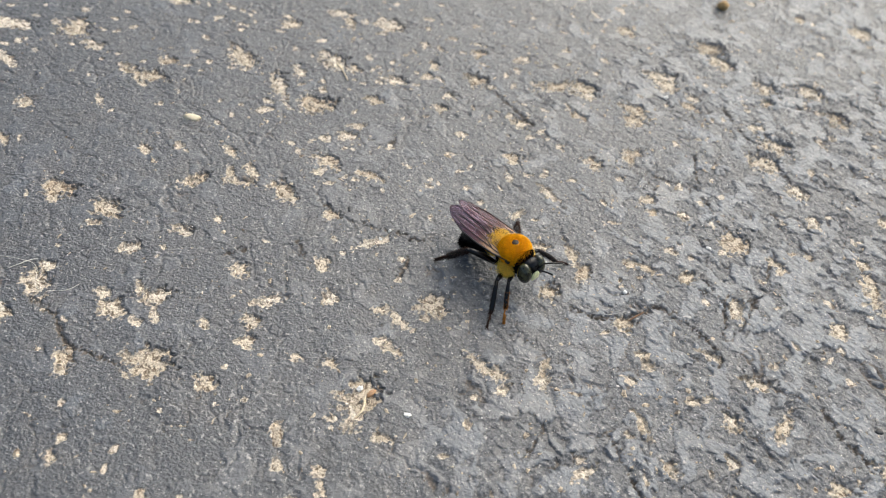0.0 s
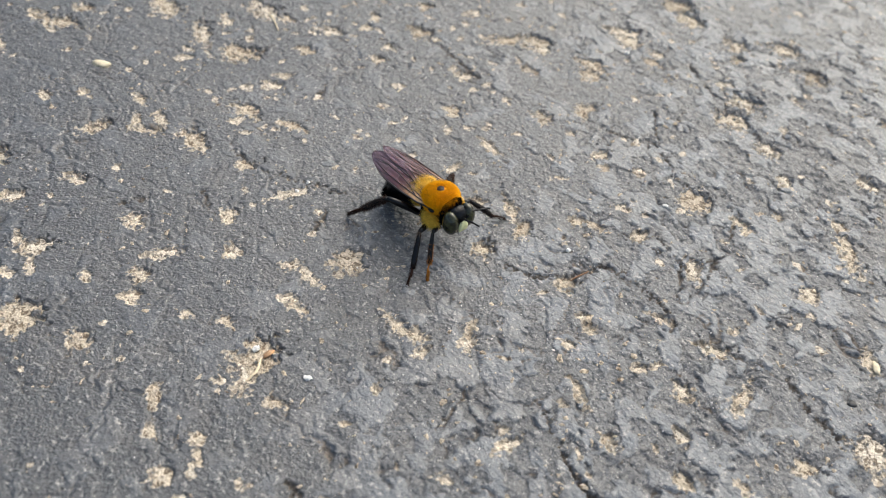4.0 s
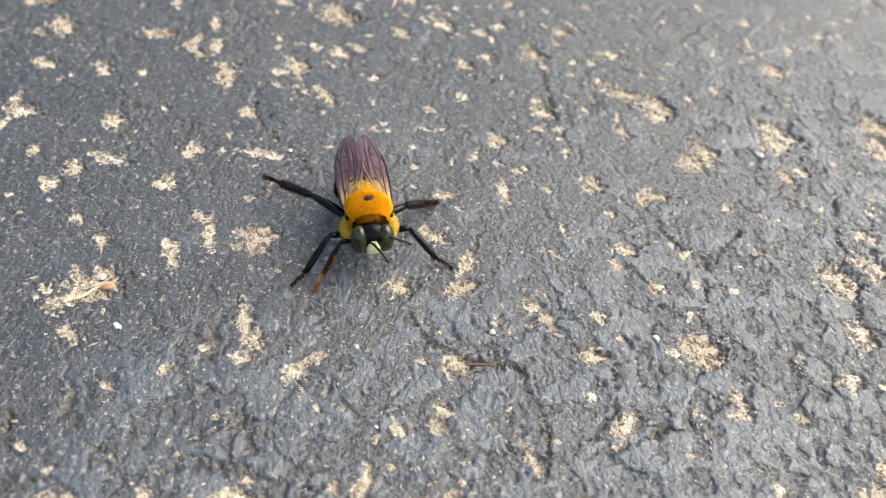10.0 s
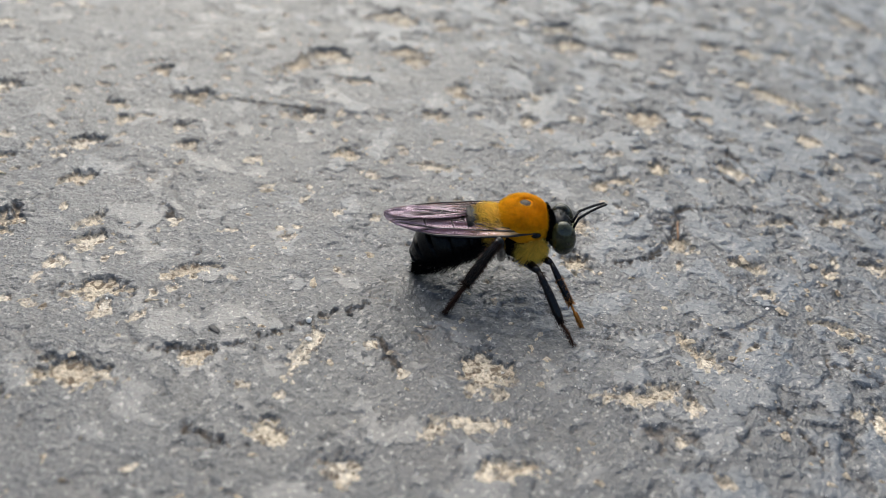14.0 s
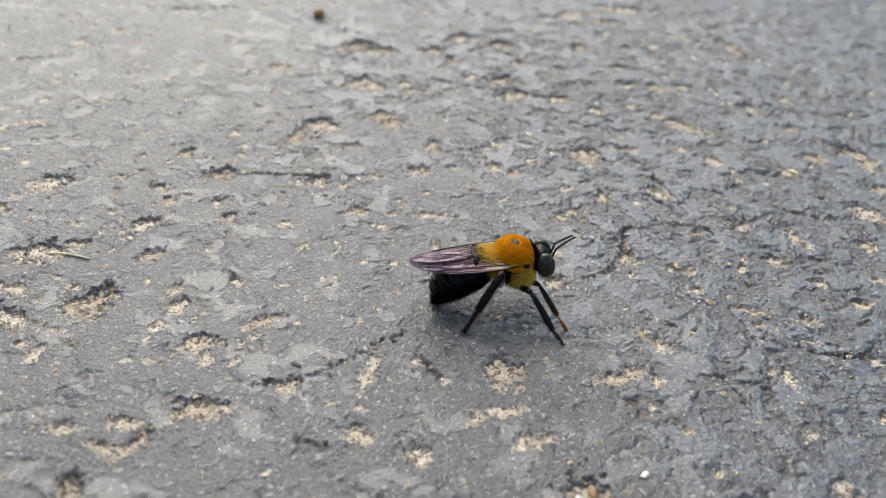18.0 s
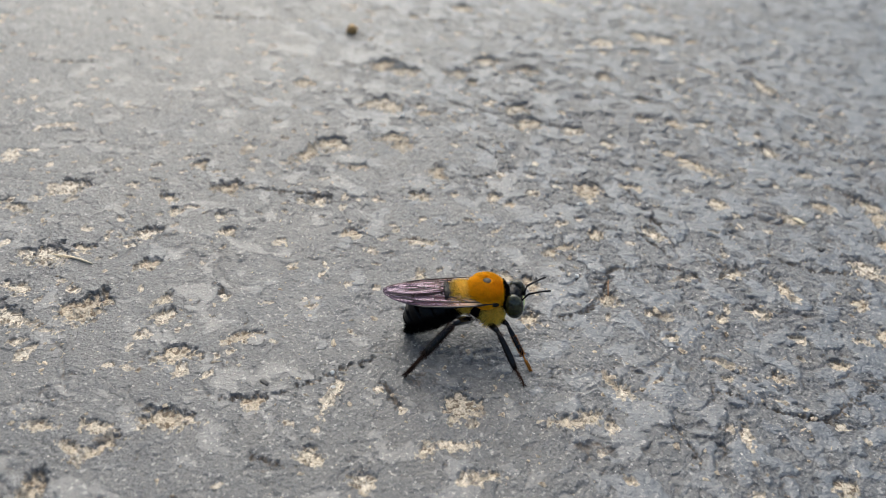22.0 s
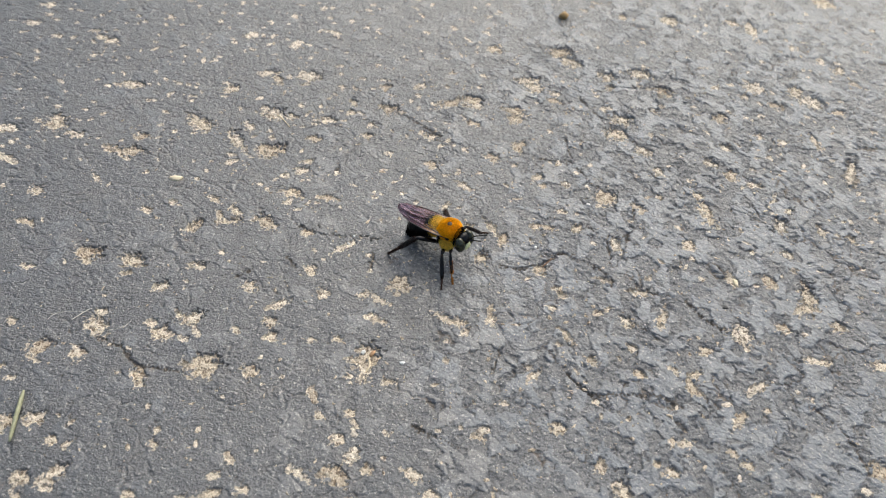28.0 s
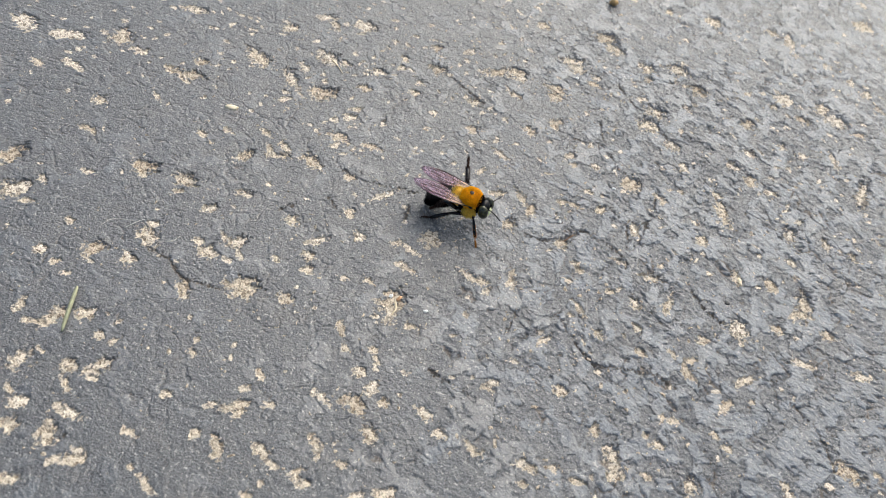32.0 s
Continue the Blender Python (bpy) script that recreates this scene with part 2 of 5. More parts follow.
FACE = plain("pale_yellow_face", (0.72, 0.70, 0.36), 0.45, 0.15, 0.6, 0.04)
RUST = plain("rusty_orange_leg_hair", (0.30, 0.115, 0.022), 0.7, 0.35, 0.4, 0.0, True, Specular_IOR_Level=0.1)
BROWN_HAIR = plain("dark_brown_bristle", (0.030, 0.014, 0.009), 0.6, 0.3, 0.4, 0.0, True, Specular_IOR_Level=0.08)
WING = wing_material()
VEIN = plain("dark_brown_wing_vein", (0.012, 0.008, 0.007), 0.35, 0.3, 0.5, 0.0)
CREAM = plain("cream_stone", (0.66, 0.56, 0.38), 0.7, 0.18, 0.8, 0.12)
PALE_GRIT = plain("pale_mineral_speck", (0.62, 0.59, 0.54), 0.5, 0.2, 0.4, 0.0)
WHITE = plain("white_quartz_grain", (0.66, 0.64, 0.59), 0.4, 0.2, 0.5, 0.08)
STRAW = plain("dry_straw", (0.70, 0.58, 0.39), 0.65, 0.22, 0.5, 0.05)
CHIP = plain("orange_wood_chip", (0.40, 0.23, 0.115), 0.6, 0.4, 0.7, 0.12)
GRASS = plain("dull_green_grass", (0.25, 0.25, 0.145), 0.6, 0.25, 0.9, 0.04)
FIBRE = plain("bleached_root_fibre", (0.60, 0.57, 0.50), 0.7, 0.15, 0.8, 0.0)
TWIG = plain("brown_twig", (0.20, 0.105, 0.05), 0.7, 0.3, 0.4, 0.05)
MOSS = plain("mossy_yellow_pebble", (0.40, 0.25, 0.10), 0.85, 0.45, 1.2, 0.3)
TAR = plain("black_tar_crumb", (0.012, 0.012, 0.013), 0.5, 0.3, 0.5, 0.1)


# ---- mesh helpers ----
def mesh(name, verts, faces, material, smooth=True):
    me = bpy.data.meshes.new(name)
    me.from_pydata([tuple(v) for v in verts], [], faces)
    me.materials.append(material)
    if smooth:
        me.polygons.foreach_set("use_smooth", [True] * len(me.polygons))
    me.update()
    return me


def part(name, me, parent, label="", at=None):
    """Links a mesh as one part under a thing or another part."""
    ob = new(name, me)
    ob.parent = parent
    if at is not None:
        ob.matrix_basis = at
    return tagged(ob, label) if label else ob


def hash01(ix, iy, seed):
    n = (ix.astype(np.int64) * 374761393 + iy.astype(np.int64) * 668265263 + seed * 1442695041) & 0xFFFFFFFF
    n = ((n ^ (n >> 13)) * 1274126177) & 0xFFFFFFFF
    return ((n ^ (n >> 16)) & 0xFFFFFF) / float(0xFFFFFF)


def grad(x, y, seed):
    """Smooth gradient noise, about -0.7 to 0.7, with features of one unit."""
    ix, iy = np.floor(x), np.floor(y)
    fx, fy = x - ix, y - iy
    u, v = fx * fx * fx * (fx * (6 * fx - 15) + 10), fy * fy * fy * (fy * (6 * fy - 15) + 10)
    s = []
    for dx in (0, 1):
        for dy in (0, 1):
            a = hash01(ix + dx, iy + dy, seed) * 2 * np.pi
            s.append(np.cos(a) * (fx - dx) + np.sin(a) * (fy - dy))
    return (s[0] * (1 - v) + s[1] * v) * (1 - u) + (s[2] * (1 - v) + s[3] * v) * u


def fbm(x, y, size, octaves, seed):
    total, amp, out = 0.0, 1.0, 0.0
    for k in range(octaves):
        out = out + amp * grad(x / size * 2**k + 17.3 * k, y / size * 2**k - 9.1 * k, seed + k)
        total += amp
        amp *= 0.55
    return out / total * 1.6


# ---- the ground: one sheet, finest round the bee, out to the horizon ----
PITS, CRACKS, NICKS = [], [], []
ISLES = [(-64.3, -5.6, 1.1)]  # knobs of sealer left standing in a hollow: place and radius in mm


def pit(x, y, length, width, turn):
    """A hollow in the sealer that bares sandy aggregate: centre, length and width in mm, turn in degrees."""
    PITS.append((x, y, length, width, radians(turn)))


def crack(*way, wide=0.18, deep=0.9):
    CRACKS.append((way, wide, deep))


pit(-11.4, -19.4, 5.6, 4.7, 59)
pit(-20.1, -25.5, 3.0, 1.7, 25)
pit(-15.8, -26.1, 7.0, 1.7, -20)
pit(-17.2, -32.2, 2.6, 1.8, 40)
pit(-15.2, -48.0, 6.0, 3.0, -75)
pit(-15.2, -44.2, 6.6, 5.6, 60)
pit(-23.8, -41.0, 2.0, 1.5, 2)
pit(-40.4, -43.6, 3.1, 2.7, -8)
pit(-42.1, -39.0, 3.6, 2.5, -30)
pit(-41.2, -32.8, 4.8, 2.3, 43)
pit(-51.0, -28.8, 3.2, 2.9, -30)
pit(-36.5, -19.8, 3.5, 2.1, -59)
pit(-31.0, -26.8, 3.1, 2.4, -81)
pit(-28.5, -8.5, 7.4, 1.5, 50)
pit(3.1, -28.8, 5.9, 1.8, -24)
pit(6.8, -29.0, 5.1, 1.6, -23)
pit(8.8, -31.9, 3.3, 1.4, 68)
pit(14.6, -26.2, 3.3, 2.0, -86)
pit(14.1, -22.9, 4.3, 1.3, 90)
pit(3.3, 5.8, 4.2, 2.5, 22)
pit(10.6, 7.1, 7.3, 2.1, -50)
pit(14.5, 3.3, 4.6, 2.7, 90)
pit(9.2, -5.4, 3.8, 3.6, 7)
pit(23.2, 10.5, 2.7, 2.6, -76)
pit(26.8, 10.6, 3.6, 1.6, -16)
pit(35.7, 12.2, 3.4, 2.5, 46)
pit(43.5, 27.6, 5.8, 4.8, 66)
pit(22.0, 31.4, 4.1, 2.1, 59)
pit(23.9, 27.9, 2.4, 1.8, 39)
pit(31.0, 30.4, 2.3, 2.1, -57)
pit(8.1, 35.9, 2.6, 2.1, 9)
pit(14.1, 42.5, 2.4, 2.3, -59)
pit(-13.7, 42.4, 3.6, 3.2, 17)
pit(12.1, 57.7, 4.2, 3.8, 30)
pit(16.6, 75.9, 4.0, 4.0, -3)
pit(24.4, 70.4, 3.5, 2.1, 7)
pit(-1.2, 61.8, 3.6, 3.0, 42)
pit(0.1, 22.3, 6.7, 1.5, -30)
pit(33.1, -13.9, 3.2, 1.8, -18)
pit(31.0, -12.3, 2.2, 1.5, 41)
pit(30.4, -19.0, 2.3, 1.6, -5)
pit(44.2, -6.2, 3.5, 1.7, -9)
pit(54.6, 24.1, 2.3, 2.1, 40)
pit(16.0, 20.2, 3.2, 1.0, 33)
pit(-6.0, 25.5, 1.6, 1.2, 20)
pit(-10.7, 28.3, 2.1, 1.3, 31)
pit(21.2, -51.3, 2.6, 1.2, 7)
pit(17.2, -59.6, 2.8, 1.6, 35)
pit(28.0, -41.5, 3.8, 1.5, 57)
pit(26.5, -39.7, 1.5, 0.9, 11)
pit(43.2, -18.4, 3.2, 1.3, 32)
pit(45.9, -16.3, 1.9, 1.1, 42)
pit(59.9, 31.2, 2.2, 2.0, 22)
pit(-13.7, -64.0, 2.5, 1.2, -38)
pit(-15.3, -61.4, 2.3, 1.5, 74)
pit(5.2, -41.8, 1.6, 1.1, -67)
pit(3.8, -49.6, 1.3, 0.8, 29)
pit(-25.8, -57.6, 2.6, 1.6, -66)
pit(-4.3, 12.5, 3.1, 1.4, 75)
pit(14.2, 35.0, 1.5, 1.4, 59)
pit(4.2, 29.1, 1.4, 1.2, 60)
pit(-161.0, 14.9, 8.0, 5.2, -26)
pit(-145.7, 15.5, 9.7, 3.4, 19)
pit(-131.0, 21.8, 6.3, 6.1, -51)
pit(-121.9, 18.0, 6.2, 2.7, -6)
pit(-108.3, 14.0, 5.7, 2.6, -9)
pit(-102.7, 14.5, 8.5, 3.5, 24)
pit(-137.7, 3.3, 6.5, 2.3, -22)
pit(-147.8, -0.4, 3.7, 1.9, -15)
pit(-87.0, 31.9, 9.3, 4.4, -35)
pit(-115.1, 45.3, 5.9, 3.1, 9)
pit(-83.5, 50.7, 5.0, 3.0, 36)
pit(-71.8, 34.1, 5.8, 2.3, -44)
pit(-73.5, 26.9, 7.7, 3.4, -49)
pit(-71.1, 0.2, 4.3, 1.8, -20)
pit(-67.7, -5.7, 5.0, 1.4, -55)
pit(-64.0, -6.9, 5.9, 2.4, 22)
pit(-63.4, -3.3, 4.5, 1.7, -34)
pit(-73.1, -11.2, 5.2, 2.7, 59)
pit(-54.5, -5.0, 6.9, 3.5, -24)
pit(-133.0, -37.1, 7.5, 3.9, 65)
pit(-97.5, -27.0, 6.4, 4.2, -5)
pit(-96.3, -28.9, 3.4, 1.9, -90)
pit(-119.7, -19.7, 4.0, 2.5, -18)
pit(-122.2, -7.2, 3.3, 2.8, 70)
pit(-108.0, 1.0, 3.8, 1.6, -38)
pit(-82.1, -3.5, 3.8, 1.7, -31)
pit(-88.4, -7.9, 3.4, 1.7, -24)
pit(-110.7, -34.9, 3.1, 1.7, 8)
pit(-102.9, 21.7, 4.3, 2.6, -10)
pit(-74.0, 62.2, 5.3, 2.9, 27)
pit(-70.1, 59.8, 6.0, 2.1, -55)
pit(-59.3, 63.9, 6.5, 4.5, 16)
pit(-66.2, 42.0, 6.6, 4.8, -30)
pit(-59.9, 41.4, 3.3, 2.7, -26)
pit(-49.3, 32.9, 4.6, 2.5, 13)
pit(-61.6, 24.5, 8.1, 4.9, 25)
pit(-49.2, 22.0, 3.4, 2.0, 43)
pit(-49.7, 17.9, 4.3, 2.6, 34)
pit(-50.0, 7.5, 5.4, 3.9, -6)
pit(-49.7, 4.9, 3.8, 2.1, 70)
pit(-39.4, 8.2, 5.4, 2.2, 6)
pit(-48.4, 42.4, 4.9, 2.9, 5)
pit(-41.8, 52.9, 3.6, 2.6, -64)
pit(-41.5, 48.1, 2.8, 2.0, 66)
pit(-33.7, 43.5, 2.5, 2.3, -5)
pit(-33.6, 37.8, 3.1, 2.2, 25)
pit(-30.0, 53.1, 4.6, 4.0, -23)
pit(-33.3, 64.0, 3.1, 2.7, 35)
pit(-10.3, 60.9, 7.8, 2.9, 39)
pit(-3.8, 63.6, 7.3, 4.7, 2)
pit(-1.1, 52.4, 3.1, 2.9, 25)
pit(-11.6, 29.8, 3.5, 2.6, 37)
pit(11.4, 61.7, 6.6, 3.6, -29)
pit(15.0, 79.2, 6.8, 4.6, 13)
pit(15.0, 45.6, 5.0, 2.5, 50)
pit(6.6, 37.6, 3.7, 2.2, 14)
pit(0.7, 95.2, 3.9, 3.4, 27)
pit(24.1, 74.3, 3.5, 2.6, -9)
pit(24.0, 99.1, 6.9, 5.6, 16)
pit(28.4, 94.2, 6.0, 4.9, -8)
pit(41.3, 88.6, 5.0, 4.5, -43)
pit(42.6, 82.1, 4.1, 2.6, 15)
pit(53.4, 92.8, 6.9, 4.8, 6)
pit(61.2, 84.2, 6.2, 4.0, -26)
pit(47.9, 65.9, 5.2, 5.0, -8)
pit(45.6, 57.8, 6.3, 4.8, -24)
pit(54.8, 51.7, 4.9, 3.9, -48)
pit(59.7, 42.8, 3.8, 2.7, -41)
pit(64.4, 130.3, 6.1, 4.8, -4)
pit(88.2, 134.6, 4.8, 4.1, -15)
pit(95.5, 132.9, 10.7, 3.1, -79)
pit(94.1, 95.6, 6.0, 5.7, -8)
pit(89.9, 88.7, 2.8, 2.7, 51)
pit(108.2, 96.1, 5.7, 4.7, 86)
pit(114.1, 92.0, 6.5, 5.5, 37)
pit(80.9, 74.5, 4.9, 3.7, 47)
pit(101.2, 86.3, 4.2, 3.4, -2)
pit(127.3, 159.5, 6.7, 6.7, 31)
pit(93.0, 68.3, 3.1, 3.0, -57)
pit(82.0, 59.2, 3.9, 2.7, -2)
pit(112.0, 69.7, 7.9, 2.2, -74)
pit(126.3, 113.2, 3.8, 3.3, 73)
pit(122.5, 87.9, 4.0, 2.8, -14)
pit(75.9, 51.0, 4.6, 2.8, -52)
pit(45.9, 127.7, 3.3, 3.2, 10)
pit(-125.5, -47.6, 6.8, 4.7, 47)
pit(-120.7, -42.5, 3.0, 2.2, -46)
pit(-84.3, -26.9, 5.8, 3.9, 3)
pit(-120.1, -50.9, 4.2, 1.6, 23)
pit(-84.3, -31.4, 3.9, 1.7, 43)
pit(-67.4, -25.2, 3.7, 2.5, -1)
pit(-74.0, -33.8, 3.5, 2.9, 33)
pit(-106.4, -52.5, 2.0, 1.9, -47)
pit(-85.3, -49.2, 6.7, 3.5, -38)
pit(-83.2, -50.4, 3.4, 2.2, 79)
pit(-85.3, -45.1, 2.6, 2.0, 11)
pit(-95.8, -58.3, 5.8, 3.8, 64)
pit(-108.4, -63.5, 2.6, 2.4, -24)
pit(-86.2, -58.4, 3.4, 3.2, -38)
pit(-87.3, -57.0, 2.3, 1.2, -39)
pit(-102.4, -66.0, 2.1, 1.9, 22)
pit(-71.2, -45.7, 2.8, 2.4, 41)
pit(-67.9, -48.1, 4.8, 3.7, -7)
pit(-65.9, -42.1, 3.1, 1.6, -45)
pit(-61.9, -42.1, 4.9, 3.6, 39)
pit(-60.1, -45.6, 3.8, 1.2, -52)
pit(-61.7, -48.9, 2.3, 1.8, -10)
pit(-49.9, -43.3, 2.4, 1.9, 2)
pit(-68.9, -61.4, 4.5, 2.4, -42)
pit(-67.4, -64.0, 2.6, 2.0, 84)
pit(-53.8, -55.3, 7.0, 5.8, 10)
pit(-42.3, -54.7, 3.8, 3.2, -0)
pit(-103.4, -80.4, 4.4, 1.6, 90)
pit(-97.7, -84.0, 4.9, 1.6, 10)
pit(-94.1, -81.9, 5.0, 2.4, 66)
pit(-93.2, -79.1, 3.8, 2.7, 6)
pit(-87.2, -77.2, 4.1, 3.5, 40)
pit(-81.4, -81.9, 2.3, 1.9, 8)
pit(-98.0, -68.4, 1.6, 1.5, 53)
pit(-41.2, -6.7, 2.8, 2.2, 45)
pit(-14.6, -32.8, 3.8, 1.8, -19)
pit(25.7, -6.0, 4.1, 3.0, 31)
pit(-30.2, -42.5, 2.2, 1.5, 8)
pit(-24.6, -59.2, 1.8, 1.3, -29)
pit(-8.1, -50.9, 3.1, 1.6, -0)
pit(34.7, -27.1, 5.8, 1.5, -50)
pit(46.8, 8.9, 5.1, 2.5, -69)
pit(52.7, 25.3, 3.0, 2.1, -25)
pit(72.0, 34.6, 3.6, 2.4, -41)
pit(74.3, 28.0, 8.2, 3.2, -70)
pit(83.1, 46.4, 4.0, 3.3, -81)
pit(90.0, 43.4, 3.4, 3.1, -81)
pit(68.2, 13.3, 4.7, 2.9, -45)
pit(96.6, 27.4, 5.5, 3.2, -76)
pit(99.8, 33.8, 3.4, 1.8, 40)
pit(54.4, -8.6, 5.4, 2.6, 8)
pit(60.1, -16.6, 4.3, 2.0, 62)
pit(60.8, -15.8, 6.9, 1.6, 79)
pit(51.0, -19.7, 4.1, 2.4, -49)
pit(80.2, 2.4, 5.3, 2.0, -77)
pit(91.0, 3.9, 4.3, 2.8, -55)
pit(82.3, -16.8, 5.8, 5.3, -26)
pit(101.3, -0.3, 10.8, 4.4, -84)
pit(100.9, -3.2, 7.4, 2.4, 53)
pit(122.2, 57.0, 12.9, 3.3, 82)
pit(108.8, 27.7, 4.3, 1.9, -75)
pit(117.3, 25.7, 3.0, 2.1, -57)
pit(108.6, -8.6, 4.0, 2.7, -56)
pit(93.6, -12.4, 3.5, 2.7, -1)
pit(71.8, -24.4, 3.0, 2.7, 21)
pit(42.2, -34.1, 3.5, 1.9, -43)
pit(52.6, -27.8, 2.8, 2.0, -47)
pit(-95.0, -94.0, 5.0, 2.9, 68)
pit(-91.8, -90.7, 2.1, 1.0, -32)
pit(-83.6, -92.0, 3.2, 3.2, 21)
pit(-81.9, -97.0, 4.7, 1.5, -44)
pit(-76.6, -89.8, 6.0, 2.9, 50)
pit(-76.9, -93.3, 2.5, 1.2, 21)
pit(-77.3, -82.5, 2.0, 1.7, 42)
pit(-93.4, -102.2, 2.7, 1.4, -37)
pit(-88.7, -104.3, 3.9, 2.7, 26)
pit(-87.6, -109.8, 3.5, 3.0, 37)
pit(-58.5, -74.8, 1.6, 1.3, 3)
pit(-57.7, -78.7, 2.0, 1.8, -69)
pit(-39.6, -78.2, 3.0, 1.4, -49)
pit(-58.5, -91.2, 2.1, 1.8, 20)
pit(-77.1, -103.1, 6.5, 1.9, -8)
pit(-78.5, -109.7, 4.1, 4.1, 26)
pit(-79.9, -107.0, 3.0, 1.2, -50)
pit(-73.8, -114.0, 3.1, 1.4, 52)
pit(-70.2, -113.1, 4.6, 2.5, 30)
pit(-70.3, -110.6, 2.0, 1.7, 20)
pit(-61.8, -103.1, 3.8, 1.3, -8)
pit(-47.4, -98.3, 2.2, 2.1, -25)
pit(-41.8, -99.3, 5.1, 2.3, -49)
pit(-40.9, -101.6, 2.8, 2.0, 20)
pit(-41.3, -87.9, 5.7, 2.1, 35)
pit(-40.3, -89.4, 3.5, 2.0, 82)
pit(-47.4, -90.0, 3.3, 1.2, 40)
pit(-34.3, -85.4, 2.8, 1.5, 33)
pit(-41.2, -83.2, 2.8, 1.4, 42)
pit(-31.5, -97.1, 4.3, 2.4, -26)
pit(-28.4, -99.4, 3.3, 1.6, -15)
pit(-80.9, -121.5, 4.1, 2.2, -7)
pit(-57.6, -110.8, 2.3, 1.5, -7)
pit(-52.8, -113.0, 6.1, 1.4, -30)
pit(-19.6, -101.3, 3.8, 1.9, -3)
pit(-22.0, -99.5, 4.0, 1.3, 38)
pit(-28.4, -104.5, 1.4, 1.3, -71)
pit(-30.5, -108.4, 2.3, 1.5, -8)
pit(-13.7, -65.6, 2.4, 1.2, -47)
pit(-16.4, -68.8, 3.1, 2.3, -3)
pit(-12.1, -71.5, 4.0, 2.1, 78)
pit(-23.1, -79.0, 4.6, 1.8, -19)
pit(-22.3, -63.4, 2.7, 1.5, -47)
pit(-14.8, -78.0, 6.4, 3.6, -22)
pit(-7.9, -75.2, 2.5, 2.2, 38)
pit(2.7, -74.1, 3.6, 2.2, -17)
pit(-8.8, -83.9, 4.9, 2.9, -42)
pit(8.0, -78.3, 2.6, 2.2, -9)
pit(16.0, -79.0, 4.4, 1.8, -38)
pit(18.0, -80.3, 2.5, 1.1, 42)
pit(-20.4, -90.5, 4.1, 1.9, -51)
pit(-18.5, -94.0, 1.7, 1.4, 67)
pit(-12.0, -94.0, 2.8, 1.4, 0)
pit(16.2, -61.9, 2.9, 1.4, -0)
pit(35.0, -55.3, 3.4, 2.4, 20)
pit(29.1, -78.7, 3.3, 1.7, 38)
pit(31.8, -79.3, 3.7, 1.8, 5)
pit(37.3, -77.3, 2.4, 1.9, -9)
pit(30.7, -84.1, 2.1, 1.5, 2)
pit(43.8, -78.9, 3.0, 1.8, -0)
pit(0.0, -97.1, 5.4, 2.7, 29)
pit(-6.3, -100.3, 2.9, 1.9, 27)
pit(45.8, -63.0, 4.1, 2.0, 75)
pit(51.5, -69.5, 7.7, 3.5, -67)
pit(52.3, -74.4, 2.9, 1.9, 44)
pit(59.0, -60.7, 1.6, 1.6, -33)
pit(62.6, -61.9, 4.0, 2.3, 5)
pit(67.9, -36.6, 4.9, 3.0, -58)
pit(68.8, -32.9, 3.9, 1.7, 39)
pit(54.7, -35.8, 3.0, 2.0, -35)
pit(63.4, -32.5, 2.8, 1.6, -35)
pit(85.1, -33.2, 6.7, 1.9, 45)
pit(101.7, -21.9, 5.8, 2.1, -1)
pit(118.9, -19.6, 5.3, 2.5, 13)
pit(62.8, -53.8, 2.7, 1.2, 74)
pit(66.3, -53.4, 4.0, 1.7, 20)
pit(80.0, -43.5, 5.3, 1.7, 58)
pit(87.0, -40.1, 1.6, 1.6, -36)
pit(81.2, -56.5, 2.9, 2.6, -35)
pit(77.5, -53.6, 2.2, 1.4, -58)
pit(114.0, -51.5, 6.3, 4.2, -21)
pit(121.8, -50.0, 2.4, 2.3, -11)
pit(72.4, -70.1, 3.1, 3.1, -33)
pit(60.7, -71.5, 2.4, 2.0, -10)
pit(96.5, -61.5, 2.4, 2.2, -21)
pit(97.7, -63.7, 2.2, 1.8, -60)
pit(97.2, 15.6, 2.7, 2.2, -25)
crack((32.4, 74.2), (36.3, 68.9), (40.0, 64.9), (45.3, 64.2))
crack((34.6, -37.8), (37.0, -40.7), (42.3, -44.9), (51.6, -42.7), (59.5, -41.6), (66.1, -43.7))
crack((-83.1, -53.1), (-76.0, -54.8), (-70.7, -59.0), (-65.1, -58.8), (-58.0, -58.5))
crack((-26.5, -4.4), (-23.1, -5.4), (-19.8, -4.4))
crack((67.0, -8.5), (70.9, -13.4), (76.3, -16.5), (80.6, -16.9))
crack((97.7, -36.6), (104.1, -40.5), (107.2, -46.4), (110.1, -53.7))
crack((21.9, 40.1), (29.4, 40.1), (32.4, 40.3), (38.1, 32.7), (46.8, 27.5))
crack((14.2, -7.3), (20.2, -7.5), (25.2, -5.2), (31.4, 1.1), (38.4, -1.9))
crack((0.3, -62.0), (5.4, -63.7), (12.1, -65.5))
crack((-62.3, 126.7), (-55.0, 123.6), (-46.1, 121.5))
crack((52.0, 24.5), (51.2, 14.3), (48.8, 3.2))
crack((-18.1, 144.3), (-8.0, 140.2), (5.6, 135.6))
crack((-45.8, -4.1), (-39.5, -6.4), (-35.8, -6.5))
crack((-30.8, 53.8), (-23.6, 50.3), (-10.4, 42.7))
crack((-20.7, -16.1), (-21.0, -10.7), wide=0.16)
crack((29.2, 51.4), (30.6, 44.8), (32.6, 40.0), wide=0.15)
crack((46.7, 60.9), (53.7, 52.7), wide=0.15)
crack((34.9, 1.3), (41.4, -2.1), (46.2, -5.5), (46.1, -8.3), wide=0.15)
